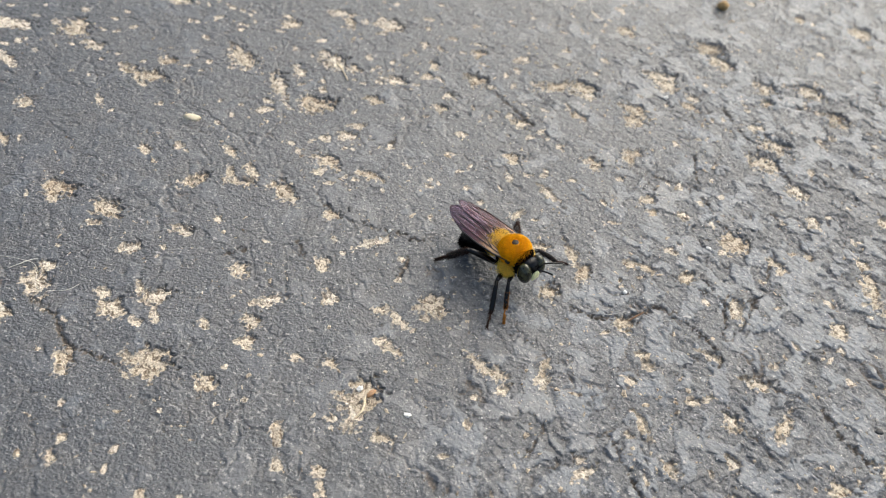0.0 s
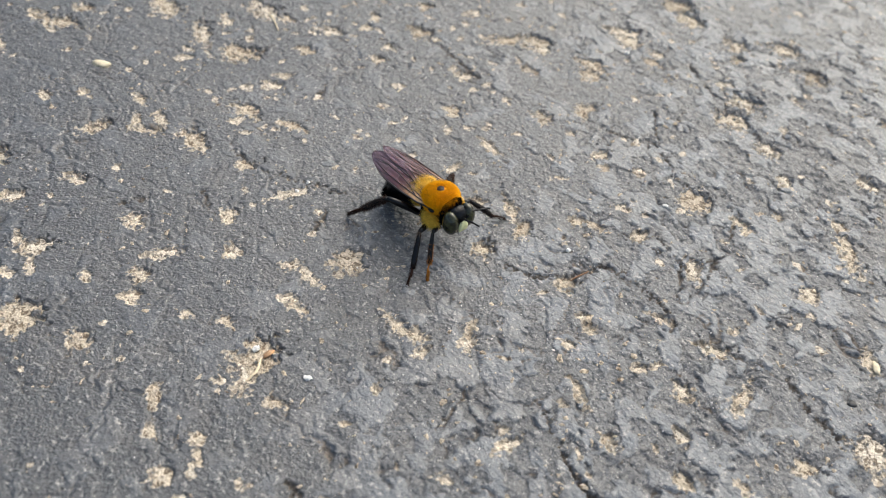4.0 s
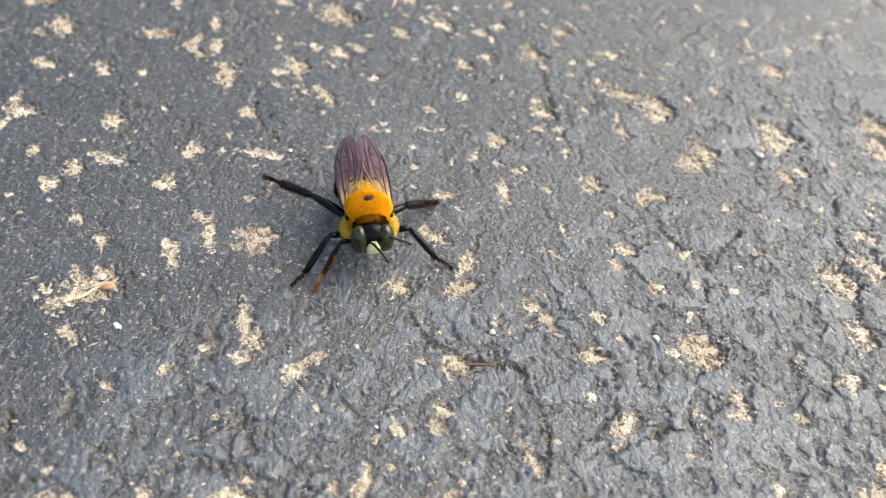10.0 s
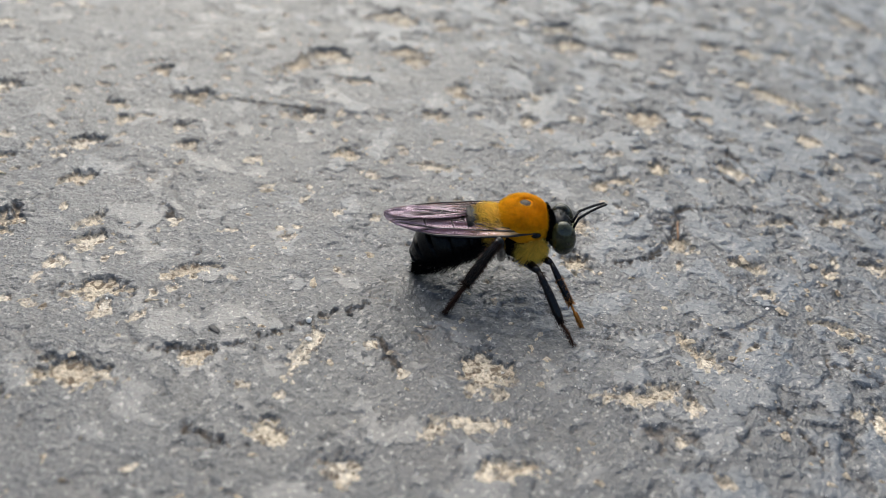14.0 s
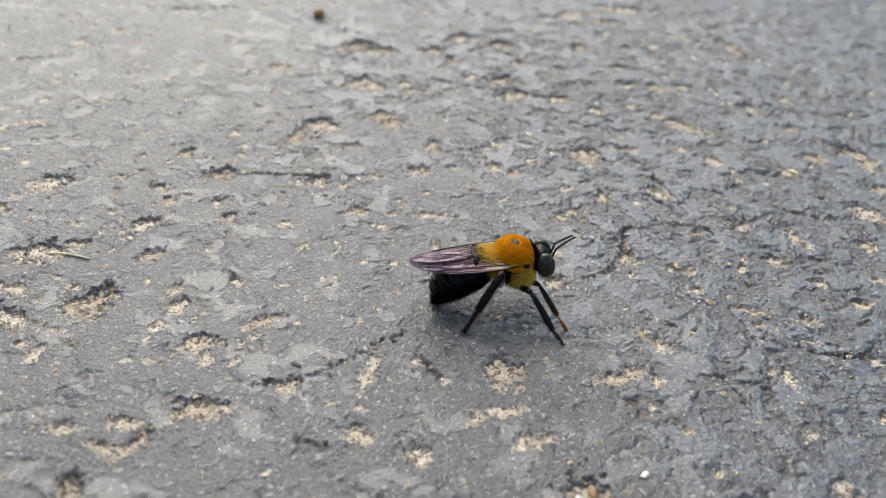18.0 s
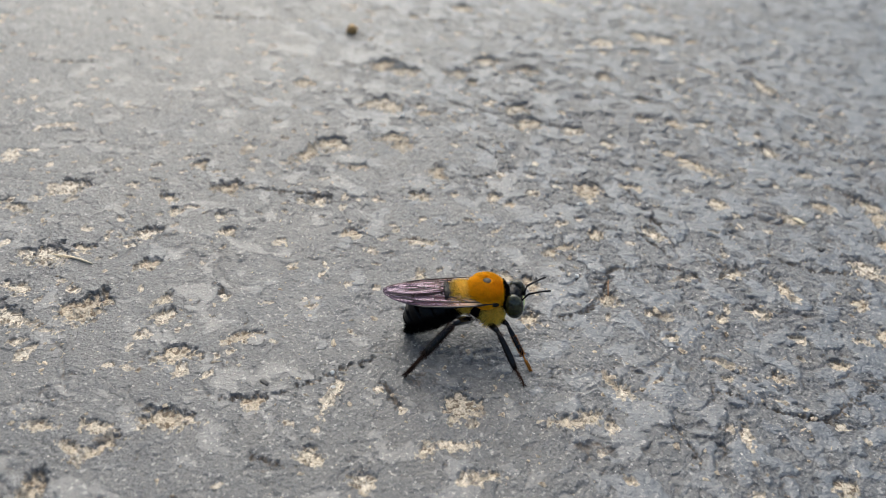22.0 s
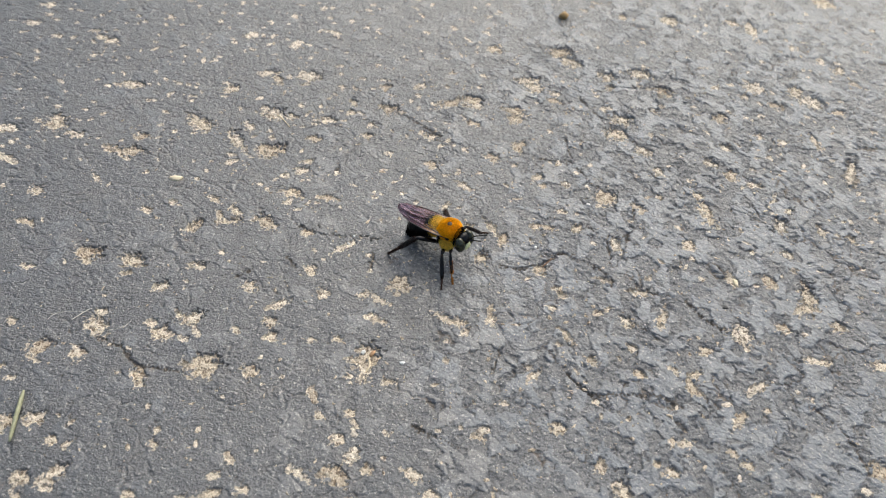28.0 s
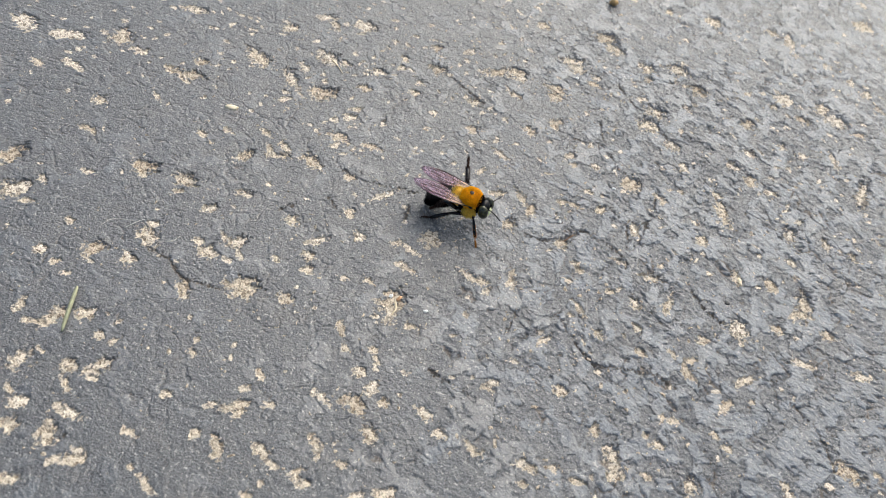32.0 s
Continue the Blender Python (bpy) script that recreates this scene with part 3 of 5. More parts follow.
crack((45.8, -1.2), (45.7, 2.3), (44.8, 8.3), (38.2, 13.8), wide=0.16)
crack((44.5, 7.8), (47.8, 10.5), (51.8, 14.2), wide=0.15)
crack((31.7, 11.0), (40.1, 9.5), wide=0.16)
crack((-39.7, 23.6), (-39.2, 18.2), wide=0.16)
crack((18.0, -35.4), (18.0, -39.5), (16.6, -44.6), wide=0.16)
crack((29.6, -32.6), (35.3, -38.5), (39.1, -42.4), (43.9, -45.8), wide=0.15)
crack((-44.3, -16.6), (-40.4, -20.9), (-35.4, -21.2), wide=0.16)
crack((-35.8, -6.5), (-30.0, -5.8), (-26.5, -4.9), wide=0.11)
crack((-50.9, 79.9), (-59.3, 82.5), wide=0.15)
crack((-56.0, -26.5), (-51.5, -22.4), wide=0.16)


def scatter_nicks():
    """Small worn spots between the hollows, a dense field of them on the worn side, and more hollows farther off."""
    rng = random.Random(11)
    fields = ((190, -150, 125, -95, 95, 0.8, 2.0, 4), (560, -200, 0, 5, 170, 0.8, 2.6, 3), (190, -190, 260, 60, 330, 1.6, 5.0, 7), (160, 20, 150, 0, 150, 0.8, 2.2, 4))
    for count, x0, x1, y0, y1, small, large, clear in fields:
        made = 0
        while made < count:
            px, py = rng.uniform(x0, x1), rng.uniform(y0, y1)
            if math.hypot(px, py + 5) < 16 or any(math.hypot(px - q[0], py - q[1]) < clear for q in PITS):
                continue
            length = rng.uniform(small, large)
            NICKS.append((px, py, length, length * rng.uniform(0.3, 0.75), rng.uniform(-1.5, 1.5)))
            made += 1


scatter_nicks()


def lines(lo, hi, step, reach):
    """Grid lines: even within lo..hi, ever wider beyond, out to reach."""
    inner = list(np.arange(lo, hi + step / 2, step))
    for sign in (1, -1):
        d, at = step, inner[-1] if sign > 0 else inner[0]
        outer = []
        while abs(at) < reach:
            near = abs(at) < 330
            d = min(d * 1.014, 1.6) if near else d * 1.35
            at += sign * d
            outer.append(at)
        inner = inner + outer if sign > 0 else outer[::-1] + inner
    return np.array(inner)


def ground_height(x, y):
    """The sealed surface in mm: broad swells, flaky plates, crevices and coarse grit; the dirt and painted shade in the
    crevices and at the plate edges; the plates.
    """
    wx, wy = x + 1.6 * fbm(x, y, 4.0, 3, 40), y + 1.6 * fbm(x, y, 4.0, 3, 50)
    h = 0.45 * fbm(x, y, 60, 2, 1)
    flaky = 0.52 + 0.44 * np.clip((x + 12) / 55 + 1.2 * fbm(x, y, 24, 2, 31), 0, 1)
    u, v = 0.82 * wx - 0.57 * wy, 0.57 * wx + 0.82 * wy
    # whole plates of sealer stand a little proud of the worn ground
    whole = fbm(u / 1.2, v, 5.2, 5, 5) - 0.20 + 0.46 * (flaky - 0.52) + 0.25 * fbm(x, y, 30, 2, 8)
    plate = np.clip(whole / 0.10 + 0.5, 0, 1)
    g = 0.18 * np.tanh(5.0 * fbm(wx, wy, 9.0, 2, 15)) + 0.21 * plate
    g += (0.16 * np.tanh(6.0 * fbm(u / 1.2, v, 2.6, 3, 9)) + 0.16 * fbm(x, y, 1.1, 2, 13)) * (1 - 0.8 * plate)
    edge = np.exp(-(((whole + 0.075) / 0.035) ** 2)) * np.clip(0.5 + 2.5 * fbm(x, y, 8.0, 2, 77), 0, 1)
    g -= 0.34 * edge
    # broken crevices that wander between the plates
    line = np.abs(fbm(u / 1.7, v, 13, 3, 61))
    some = np.clip(4 * (fbm(x, y, 17, 2, 67) + 0.10), 0, 1) * flaky
    gap = np.clip(1 - line / 0.035, 0, 1) * some
    line = np.abs(fbm(u / 1.4, v, 4.6, 2, 63))
    some = np.clip(4 * (fbm(x, y, 9, 2, 69) + 0.14), 0, 1) * (0.35 + 0.65 * flaky)
    gap = np.maximum(gap, 0.8 * (1 - 0.6 * plate) * np.clip(1 - line / 0.042, 0, 1) * some)
    h = h + g * flaky * flaky - 0.60 * gap
    far = np.clip((np.hypot(x, y) - 250) / 200, 0, 1)
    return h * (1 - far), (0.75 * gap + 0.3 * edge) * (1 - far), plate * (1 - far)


def build_ground():
    gx, gy = lines(-118, 104, 0.28, 60000), lines(-88, 90, 0.28, 60000)
    x, y = np.meshgrid(gx, gy)
    h, soil_shade, plate = ground_height(x, y)
    h = np.maximum(h, -0.8)
    sand = np.zeros_like(h)
    warp = fbm(x, y, 1.9, 3, 71)
    rim = fbm(x, y, 0.8, 2, 81)
    thin = fbm(x, y, 6.0, 2, 91)
    bend_of = fbm(x, y, 4.2, 2, 101)
    sx, sy = math.sin(radians(25)), math.cos(radians(25))

    def window(cx, cy, r):
        a, b = np.searchsorted(gx, (cx - r, cx + r))
        c, d = np.searchsorted(gy, (cy - r, cy + r))
        return slice(c, d), slice(a, b)

    for k, (px, py, length, width, turn) in enumerate(PITS + NICKS):
        large = k < len(PITS)
        win = window(px, py, length * 0.9 + 2.0)
        dx, dy = x[win] - px, y[win] - py
        u, v = dx * math.cos(turn) + dy * math.sin(turn), dy * math.cos(turn) - dx * math.sin(turn)
        hl, hw = length * 0.5 + 0.15, width * 0.5 + 0.15
        d = np.sqrt((u / hl) ** 2 + (v / hw) ** 2) + 1.0 * warp[win] + 0.85 * rim[win] + (0.5 * bend_of[win] if large else 0)
        # hollows undercut on the sunward side to deepen its shade, filled with sand on the other
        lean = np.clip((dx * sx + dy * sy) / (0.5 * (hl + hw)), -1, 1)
        soft = min(0.9, 0.85 / hw) * (1 + 0.05 * lean)
        m = np.clip((1.12 - d) / soft, 0, 1)
        m = m * m * (3 - 2 * m)
        lip = np.clip(1 - np.abs(d - 1.3) / 0.3, 0, 1)
        deep = (-0.74 - 0.18 * lean) * min(1.0, 0.45 + 0.22 * width) if large else -0.36
        h[win] = h[win] * (1 - m) + m * (deep + 0.25 * rim[win]) + 0.08 * lip
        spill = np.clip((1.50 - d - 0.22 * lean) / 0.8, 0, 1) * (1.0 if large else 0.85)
        # shade of the sunward wall painted in: less sand, more brown
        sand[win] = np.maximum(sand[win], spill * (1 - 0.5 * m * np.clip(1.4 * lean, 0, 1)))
        soil_shade[win] = np.maximum(soil_shade[win], 0.8 * m * np.clip(0.2 + 1.5 * lean, 0, 1))
    for ix, iy, r in ISLES:
        win = window(ix, iy, r * 2.5)
        m = np.clip(1.7 - np.hypot(x[win] - ix, y[win] - iy) / r + 0.5 * rim[win], 0, 1)
        h[win] = h[win] * (1 - m) + 0.12 * m
        sand[win] *= 1 - m
    for way, wide, deep in CRACKS:
        for (ax, ay), (bx, by) in zip(way, way[1:]):
            length = math.hypot(bx - ax, by - ay)
            win = window((ax + bx) / 2, (ay + by) / 2, length / 2 + 3)
            qx, qy = x[win] + 1.3 * warp[win], y[win] + 1.3 * rim[win]
            s = np.clip(((qx - ax) * (bx - ax) + (qy - ay) * (by - ay)) / length**2, 0, 1)
            d = np.hypot(qx - ax - s * (bx - ax), qy - ay - s * (by - ay))
            slim = wide * np.clip(0.80 + 1.5 * thin[win], 0.42, 1.3)
            cut = np.clip(1 - d / (2 * slim), 0, 1) ** 0.7 * np.clip(slim / wide + 0.3, 0, 1)
            h[win] = np.minimum(h[win], np.maximum(h[win] - deep * cut, -1.3))
            # brown along the crack: part soil, part shade put into the colour
            soil_shade[win] = np.maximum(soil_shade[win], np.clip(1.0 - d / (3.6 * slim), 0, 1))
    co = np.stack([x, y, h], -1).reshape(-1, 3) * MM
    ny, nx = x.shape
    i = (np.arange(ny - 1)[:, None] * nx + np.arange(nx - 1)[None, :]).reshape(-1)
    quads = np.stack([i, i + 1, i + nx + 1, i + nx], 1).astype(np.int32)
    me = bpy.data.meshes.new("ground")
    me.vertices.add(len(co))
    me.vertices.foreach_set("co", co.astype(np.float32).ravel())
    me.loops.add(quads.size)
    me.loops.foreach_set("vertex_index", quads.ravel())
    me.polygons.add(len(quads))
    me.polygons.foreach_set("loop_start", np.arange(0, quads.size, 4, dtype=np.int32))
    me.polygons.foreach_set("use_smooth", np.ones(len(quads), bool))
    me.update(calc_edges=True)
    for name, field in (("sand", sand), ("soil_shade", soil_shade), ("plate", plate)):
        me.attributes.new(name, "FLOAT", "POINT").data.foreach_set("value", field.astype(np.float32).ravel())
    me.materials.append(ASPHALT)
    ob = tagged(new("ground", me), "dark grey sealed asphalt with sandy worn hollows and cracks", "asphalt", kind="structure")
    return ob, (gx, gy, h)


GROUND, FIELD = build_ground()


def level(px, py):
    """The ground's height in mm at a place in mm."""
    gx, gy, h = FIELD
    a, b = int(np.searchsorted(gx, px)), int(np.searchsorted(gy, py))
    return max(float(h[min(b, h.shape[0] - 1), min(a, h.shape[1] - 1)]), -0.45)


# ---- the bee ----
def ellipsoid(cx, cy, cz, rx, ry, rz, seg=28, rings=18, lump=0.0, seed=0, tilt=0.0):
    """Verts (m) and faces of an ellipsoid in mm; lump roughens it; tilt turns it about y, nose down."""
    vs, fs = [], []
    c, s = math.cos(radians(tilt)), math.sin(radians(tilt))
    for r in range(rings + 1):
        a = math.pi * r / rings
        for k in range(seg):
            b = 2 * math.pi * k / seg
            d = Vector((math.sin(a) * math.cos(b), math.sin(a) * math.sin(b), math.cos(a)))
            g = 1 + lump * noise.noise(d * 3.1 + Vector((seed, 0, 0)))
            x, y, z = d.x * rx * g, d.y * ry * g, d.z * rz * g
            x, z = x * c + z * s, z * c - x * s
            vs.append(((cx + x) * MM, (cy + y) * MM, (cz + z) * MM))
    for r in range(rings):
        for k in range(seg):
            k2 = (k + 1) % seg
            fs.append((r * seg + k, (r + 1) * seg + k, (r + 1) * seg + k2, r * seg + k2))
    return vs, fs


def loft(path, sides=12, flat=1.0):
    """A closed tube along (x, y, z, radius) rows in mm."""
    vs, fs = [], []
    pts = [Vector(p[:3]) for p in path]
    up = Vector((0, 0, 1))
    for k, p in enumerate(path):
        d = (pts[min(k + 1, len(pts) - 1)] - pts[max(k - 1, 0)]).normalized()
        a = d.cross(up) if abs(d.z) < 0.95 else d.cross(Vector((1, 0, 0)))
        a.normalize()
        b = a.cross(d)
        for s in range(sides):
            t = 2 * math.pi * s / sides
            q = pts[k] + (a * math.cos(t) + b * math.sin(t) * flat) * p[3]
            vs.append(tuple(q * MM))
    n = len(path)
    for k in range(n - 1):
        for s in range(sides):
            s2 = (s + 1) % sides
            fs.append((k * sides + s, k * sides + s2, (k + 1) * sides + s2, (k + 1) * sides + s))
    fs.append(tuple(range(sides - 1, -1, -1)))
    fs.append(tuple((n - 1) * sides + s for s in range(sides)))
    return vs, fs


def hairs(roots, length, thick, droop, rng):
    """Thin bent hairs from (root, direction) pairs in mm, as one set of verts and faces."""
    vs, fs = [], []
    for root, d in roots:
        d = (d + Vector((rng.uniform(-0.35, 0.35), rng.uniform(-0.35, 0.35), rng.uniform(-0.35, 0.35)))).normalized()
        ln = length * rng.uniform(0.6, 1.25)
        a = d.cross(Vector((0.3, 0.5, 0.8))).normalized()
        b = d.cross(a)
        mid = root + d * ln * 0.55
        tip = root + d * ln + droop * ln
        i = len(vs)
        for j in range(3):
            t = j * 2.094
            o = (a * math.cos(t) + b * math.sin(t)) * thick
            vs += [tuple((root + o) * MM), tuple((mid + o * 0.7) * MM)]
        vs.append(tuple(tip * MM))
        for j in range(3):
            k = (j + 1) % 3
            fs += [(i + 2 * j, i + 2 * k, i + 2 * k + 1, i + 2 * j + 1), (i + 2 * j + 1, i + 2 * k + 1, i + 6)]
    return vs, fs


def over(cx, cy, cz, rx, ry, rz, count, keep, rng, tilt=0.0):
    """Roots and outward directions spread over an ellipsoid, where keep(unit direction) holds."""
    out = []
    c, s = math.cos(radians(tilt)), math.sin(radians(tilt))
    while len(out) < count:
        d = Vector((rng.gauss(0, 1), rng.gauss(0, 1), rng.gauss(0, 1))).normalized()
        if keep(d):
            x, y, z = d.x * rx, d.y * ry, d.z * rz
            n = Vector((d.x / rx, d.y / ry, d.z / rz)).normalized()
            out.append((Vector((cx + x * c + z * s, cy + y, cz + z * c - x * s)), Vector((n.x * c + n.z * s, n.y, n.z * c - n.x * s))))
    return out


def wing_mesh(side):
    """A thin membrane with folds along its length, as a grid between the leading and the trailing edge."""
    lead = [(0, 0.15), (-2, -0.45), (-5, -0.8), (-8, -0.95), (-11, -0.75), (-13.6, -0.1), (-15.6, 0.9), (-16.8, 2.0), (-17.2, 2.9)]
    trail = [(0, 0.75), (-1.6, 1.6), (-3.8, 3.0), (-6.2, 4.3), (-9.0, 5.2), (-11.8, 5.5), (-14.2, 5.2), (-16.0, 4.4), (-17.1, 3.4)]
    vs, fs, n = [], [], 10
    for top in (0, 1):
        for (ax, ay), (bx, by) in zip(lead, trail):
            for k in range(n + 1):
                s = k / n
                px, py = ax + (bx - ax) * s, ay + (by - ay) * s
                pz = 0.05 * math.sin(s * 19 + px * 0.25) * min(1, -px / 4) - 0.02 * py * py + (0.035 if top else 0)
                vs.append((px * 1.08 * MM, -side * py * 0.80 * MM, pz * MM))
    rows = len(lead)
    half = rows * (n + 1)
    for r in range(rows - 1):
        for k in range(n):
            i = r * (n + 1) + k
            fs.append((i, i + 1, i + n + 2, i + n + 1))
            fs.append((half + i, half + i + n + 1, half + i + n + 2, half + i + 1))
    edge = [k for k in range(n + 1)] + [r * (n + 1) + n for r in range(1, rows)] + [(rows - 1) * (n + 1) + k for k in range(n - 1, -1, -1)] + [r * (n + 1) for r in range(rows - 2, 0, -1)]
    for a, b in zip(edge, edge[1:] + edge[:1]):
        fs.append((a, a + half, b + half, b))
    return vs, fs


def vein_paths(side):
    runs = [
        [(0, 0.1), (-3, -0.6), (-7, -0.9), (-11, -0.75), (-13.5, -0.15)],
        [(0, 0.4), (-4, 0.4), (-8, 0.5), (-11, 0.6), (-13.4, 0.0)],
        [(-4, 0.4), (-6.5, 1.6), (-9.5, 2.3), (-13, 2.6), (-15.6, 2.4)],
        [(0, 0.6), (-3.5, 1.8), (-7, 3.2), (-10.5, 4.2), (-13.8, 4.4)],
        [(0, 0.5), (-3.0, 0.9), (-6.5, 1.6)],
        [(-7, 3.2), (-9.5, 3.3), (-12.5, 3.5), (-15.4, 3.3)],
        [(-11, 0.6), (-13.2, 1.0), (-15.4, 1.5)],
        [(-1.5, 1.3), (-4.5, 2.8), (-8.0, 4.4), (-11.0, 5.0)],
        [(-12.6, 2.6), (-14.4, 2.0), (-16.2, 2.0)],
        [(-6.5, 1.6), (-7, 3.2)],
        [(-9.5, 2.3), (-9.0, 0.5)],
        [(-10.5, 4.2), (-11, 2.4)],
        [(-12.6, 2.6), (-12.2, 0.4)],
    ]
    out = []
    for run in runs:
        out.append([(px * 1.08, -side * py * 0.80, 0.045 - 0.02 * py * py, (0.17 if run is runs[0] else 0.10) if k < len(run) - 1 else 0.04) for k, (px, py) in enumerate(run)])
    return out


HIPS = {"fore": (2.4, 1.7, 4.6), "middle": (0.4, 2.3, 4.3), "hind": (-2.2, 2.2, 4.6)}


def leg_rig(bee, kind, side, knee, ankle, foot, thick, tarsus_material, label, rng, fur=0):
    """One leg, hinged at its hip; knee, ankle and foot in the bee's space, mm."""
    hip = Vector(HIPS[kind])
    hip.y *= side
    knee, ankle, foot = (Vector(v) - hip for v in (knee, ankle, foot))
    z = Vector((0, 0, 0))
    mid = knee * 0.5 + Vector((0, 0, 0.25))
    vs, fs = loft([(*z, thick * 0.75), (*(mid * 0.5), thick * 0.85), (*mid, thick), (*(mid.lerp(knee, 0.6)), thick * 0.85), (*knee, thick * 0.6)], 10)
    leg = part("leg", mesh("leg", vs, fs, BLACK), bee, label, at=Matrix.Translation(hip * MM))
    # the shank's parts turn about the knee
    ankle, foot, at_knee, z = ankle - knee, foot - knee, Matrix.Translation(knee * MM), Vector((0, 0, 0))
    a = ankle * 0.5 + Vector((0, 0, 0.15))
    vs, fs = loft([(*z, thick * 0.5), (*(a * 0.4), thick * 0.72), (*a, thick * 0.85), (*a.lerp(ankle, 0.6), thick * 0.9), (*ankle, thick * 0.62)], 10)
    shank = [part("tibia", mesh("tibia", vs, fs, BLACK), leg, at=at_knee)]
    rows, n = [], 5
    for k in range(n + 1):
        p = ankle.lerp(foot, k / n) + Vector((0, 0, 0.35 * math.sin(math.pi * k / n)))
        for e in (0.0, 0.8) if k < n else (0.0,):
            rows.append((*(p + (foot - ankle) / n * e), thick * (0.36 if e == 0 else 0.25) * (1 - 0.5 * k / n)))
    vs, fs = loft(rows, 8)
    shank.append(part("tarsus", mesh("tarsus", vs, fs, tarsus_material), leg, at=at_knee))
    d = (foot - ankle).normalized()
    across = d.cross(Vector((0, 0, 1))).normalized()
    for s in (-1, 1):
        tip = foot + d * 0.45 + across * 0.28 * s
        vs, fs = loft([(*foot, 0.10), (*(foot + (tip - foot) * 0.6 + Vector((0, 0, 0.12))), 0.07), (*tip, 0.02)], 6)
        shank.append(part("claw", mesh("claw", vs, fs, tarsus_material), leg, at=at_knee))
    roots = []
    for k in range(620 + 3 * fur):
        t = rng.random()
        t = 0.35 + 0.65 * t if tarsus_material is RUST else t
        shin = rng.random() < 0.72
        p, q = (ankle * t, ankle) if shin else (ankle.lerp(foot, t), foot - ankle)
        o = Vector((rng.gauss(0, 1), rng.gauss(0, 1), rng.gauss(0, 1)))
        o = (o - q * (o.dot(q) / q.length_squared)).normalized()
        roots.append((p + o * thick * (0.42 if shin else 0.20), (o + q.normalized() * (0.9 if shin else 2.2)).normalized()))
    vs, fs = hairs(roots, 0.5 if tarsus_material is RUST else 0.85 if kind == "hind" else 0.75, 0.038 if tarsus_material is RUST else 0.024, Vector((0, 0, 0)), rng)
    fluff = part("leg_bristles", mesh("leg_bristles", vs, fs, tarsus_material), leg, at=at_knee)
    shank.append(tagged(fluff, kind="stuff"))
    return leg, hip, knee, foot, shank


def build_bee():
    rng = random.Random(7)
    bee = tagged(new("carpenter_bee"), "carpenter bee with golden thorax, black abdomen and smoky violet wings", "bee")
    rig = {"bee": bee}
    # thorax
    TX, TY, TZ, RX, RY, RZ = 0.25, 0, 9.0, 3.3, 3.65, 2.65
    vs, fs = ellipsoid(TX, TY, TZ, RX, RY, RZ, 36, 24, 0.03)
    part("thorax", mesh("thorax", vs, fs, GOLD), bee, "golden orange furry thorax")
    roots = over(TX, TY, TZ, RX, RY, RZ, 12000, lambda d: d.z > -0.22 and d.x < 0.74 and not (abs(d.y) > 0.70 and d.z < 0.30) and not ((d.x + 0.05) ** 2 + d.y**2 < 0.06 and d.z > 0), rng)
    vs, fs = hairs(roots, 0.48, 0.022, Vector((-0.35, 0, -0.05)), rng)
    tagged(part("thorax_hair", mesh("thorax_hair", vs, fs, GOLD_HAIR), bee), kind="stuff")
    vs, fs = ellipsoid(TX - 0.15, 0, TZ + 2.16, 1.05, 1.05, 0.60, 20, 12)
    part("bald_spot", mesh("bald_spot", vs, fs, SPOT), bee, "shiny black bald spot on the back")
    vs, fs = ellipsoid(0.2, 0, 6.7, 3.5, 3.35, 2.7, 28, 16, 0.05, 3)
    part("breast", mesh("breast", vs, fs, BLACK_FUZZ), bee, "black furry underside")
    roots = over(0.4, 0, 6.3, 3.5, 3.3, 2.6, 900, lambda d: d.z < 0.35, rng)
    roots += over(TX + 0.2, TY, TZ, RX, RY, RZ, 1500, lambda d: d.x > 0.68 and d.z < 0.72, rng)
    vs, fs = hairs(roots, 0.55, 0.035, Vector((0, 0, -0.2)), rng)
    tagged(part("breast_hair", mesh("breast_hair", vs, fs, BLACK_FUZZ), bee), kind="stuff")
    vs, fs = ellipsoid(1.7, 0, 7.7, 1.7, 2.95, 2.6, 24, 16, 0.04, 5)
    part("collar", mesh("collar", vs, fs, BLACK_FUZZ), bee, "black furry collar behind the head")
    for side in (-1, 1):
        vs, fs = ellipsoid(1.4, side * 2.95, 6.8, 1.4, 0.85, 1.35, 20, 14, 0.25, side)
        part("flank_tuft", mesh("flank_tuft", vs, fs, PALE), bee, "pale yellow flank tuft")
        roots = over(1.4, side * 2.95, 6.8, 1.4, 0.85, 1.35, 1500, lambda d, s=side: d.y * s > -0.1, rng)
        vs, fs = hairs(roots, 1.05, 0.026, Vector((-0.3, 0, -0.4)), rng)
        tagged(part("tuft_hair", mesh("tuft_hair", vs, fs, PALE_HAIR), bee), kind="stuff")
        vs, fs = ellipsoid(1.3, side * 3.35, 9.2, 0.7, 0.4, 0.38, 18, 12, 0.15, 2)
        part("wing_scale", mesh("wing_scale", vs, fs, BLACK), bee, "shiny black plate at the wing root")
    # abdomen: overlapping rings along a spine that bends to the ground
    spine = [(-2.9, 7.4, 1.9, 2.1), (-4.4, 7.2, 3.1, 2.7), (-6.2, 6.7, 3.85, 3.15), (-8.1, 5.9, 4.05, 3.3), (-9.9, 4.8, 3.75, 3.1), (-11.3, 3.6, 3.0, 2.5), (-12.3, 2.4, 1.9, 1.6), (-12.8, 1.5, 0.7, 0.6)]
    abdomen = None
    for k in range(len(spine) - 1):
        rows = []
        for s, grow in ((0.0, 0.98), (0.25, 1.0), (0.7, 1.006), (1.0, 1.006), (1.06, 0.985)):
            a, b = spine[k], spine[k + 1]
            s2 = min(s, 1.04)
            rows.append([a[j] + (b[j] - a[j]) * s2 for j in range(4)] + [grow])
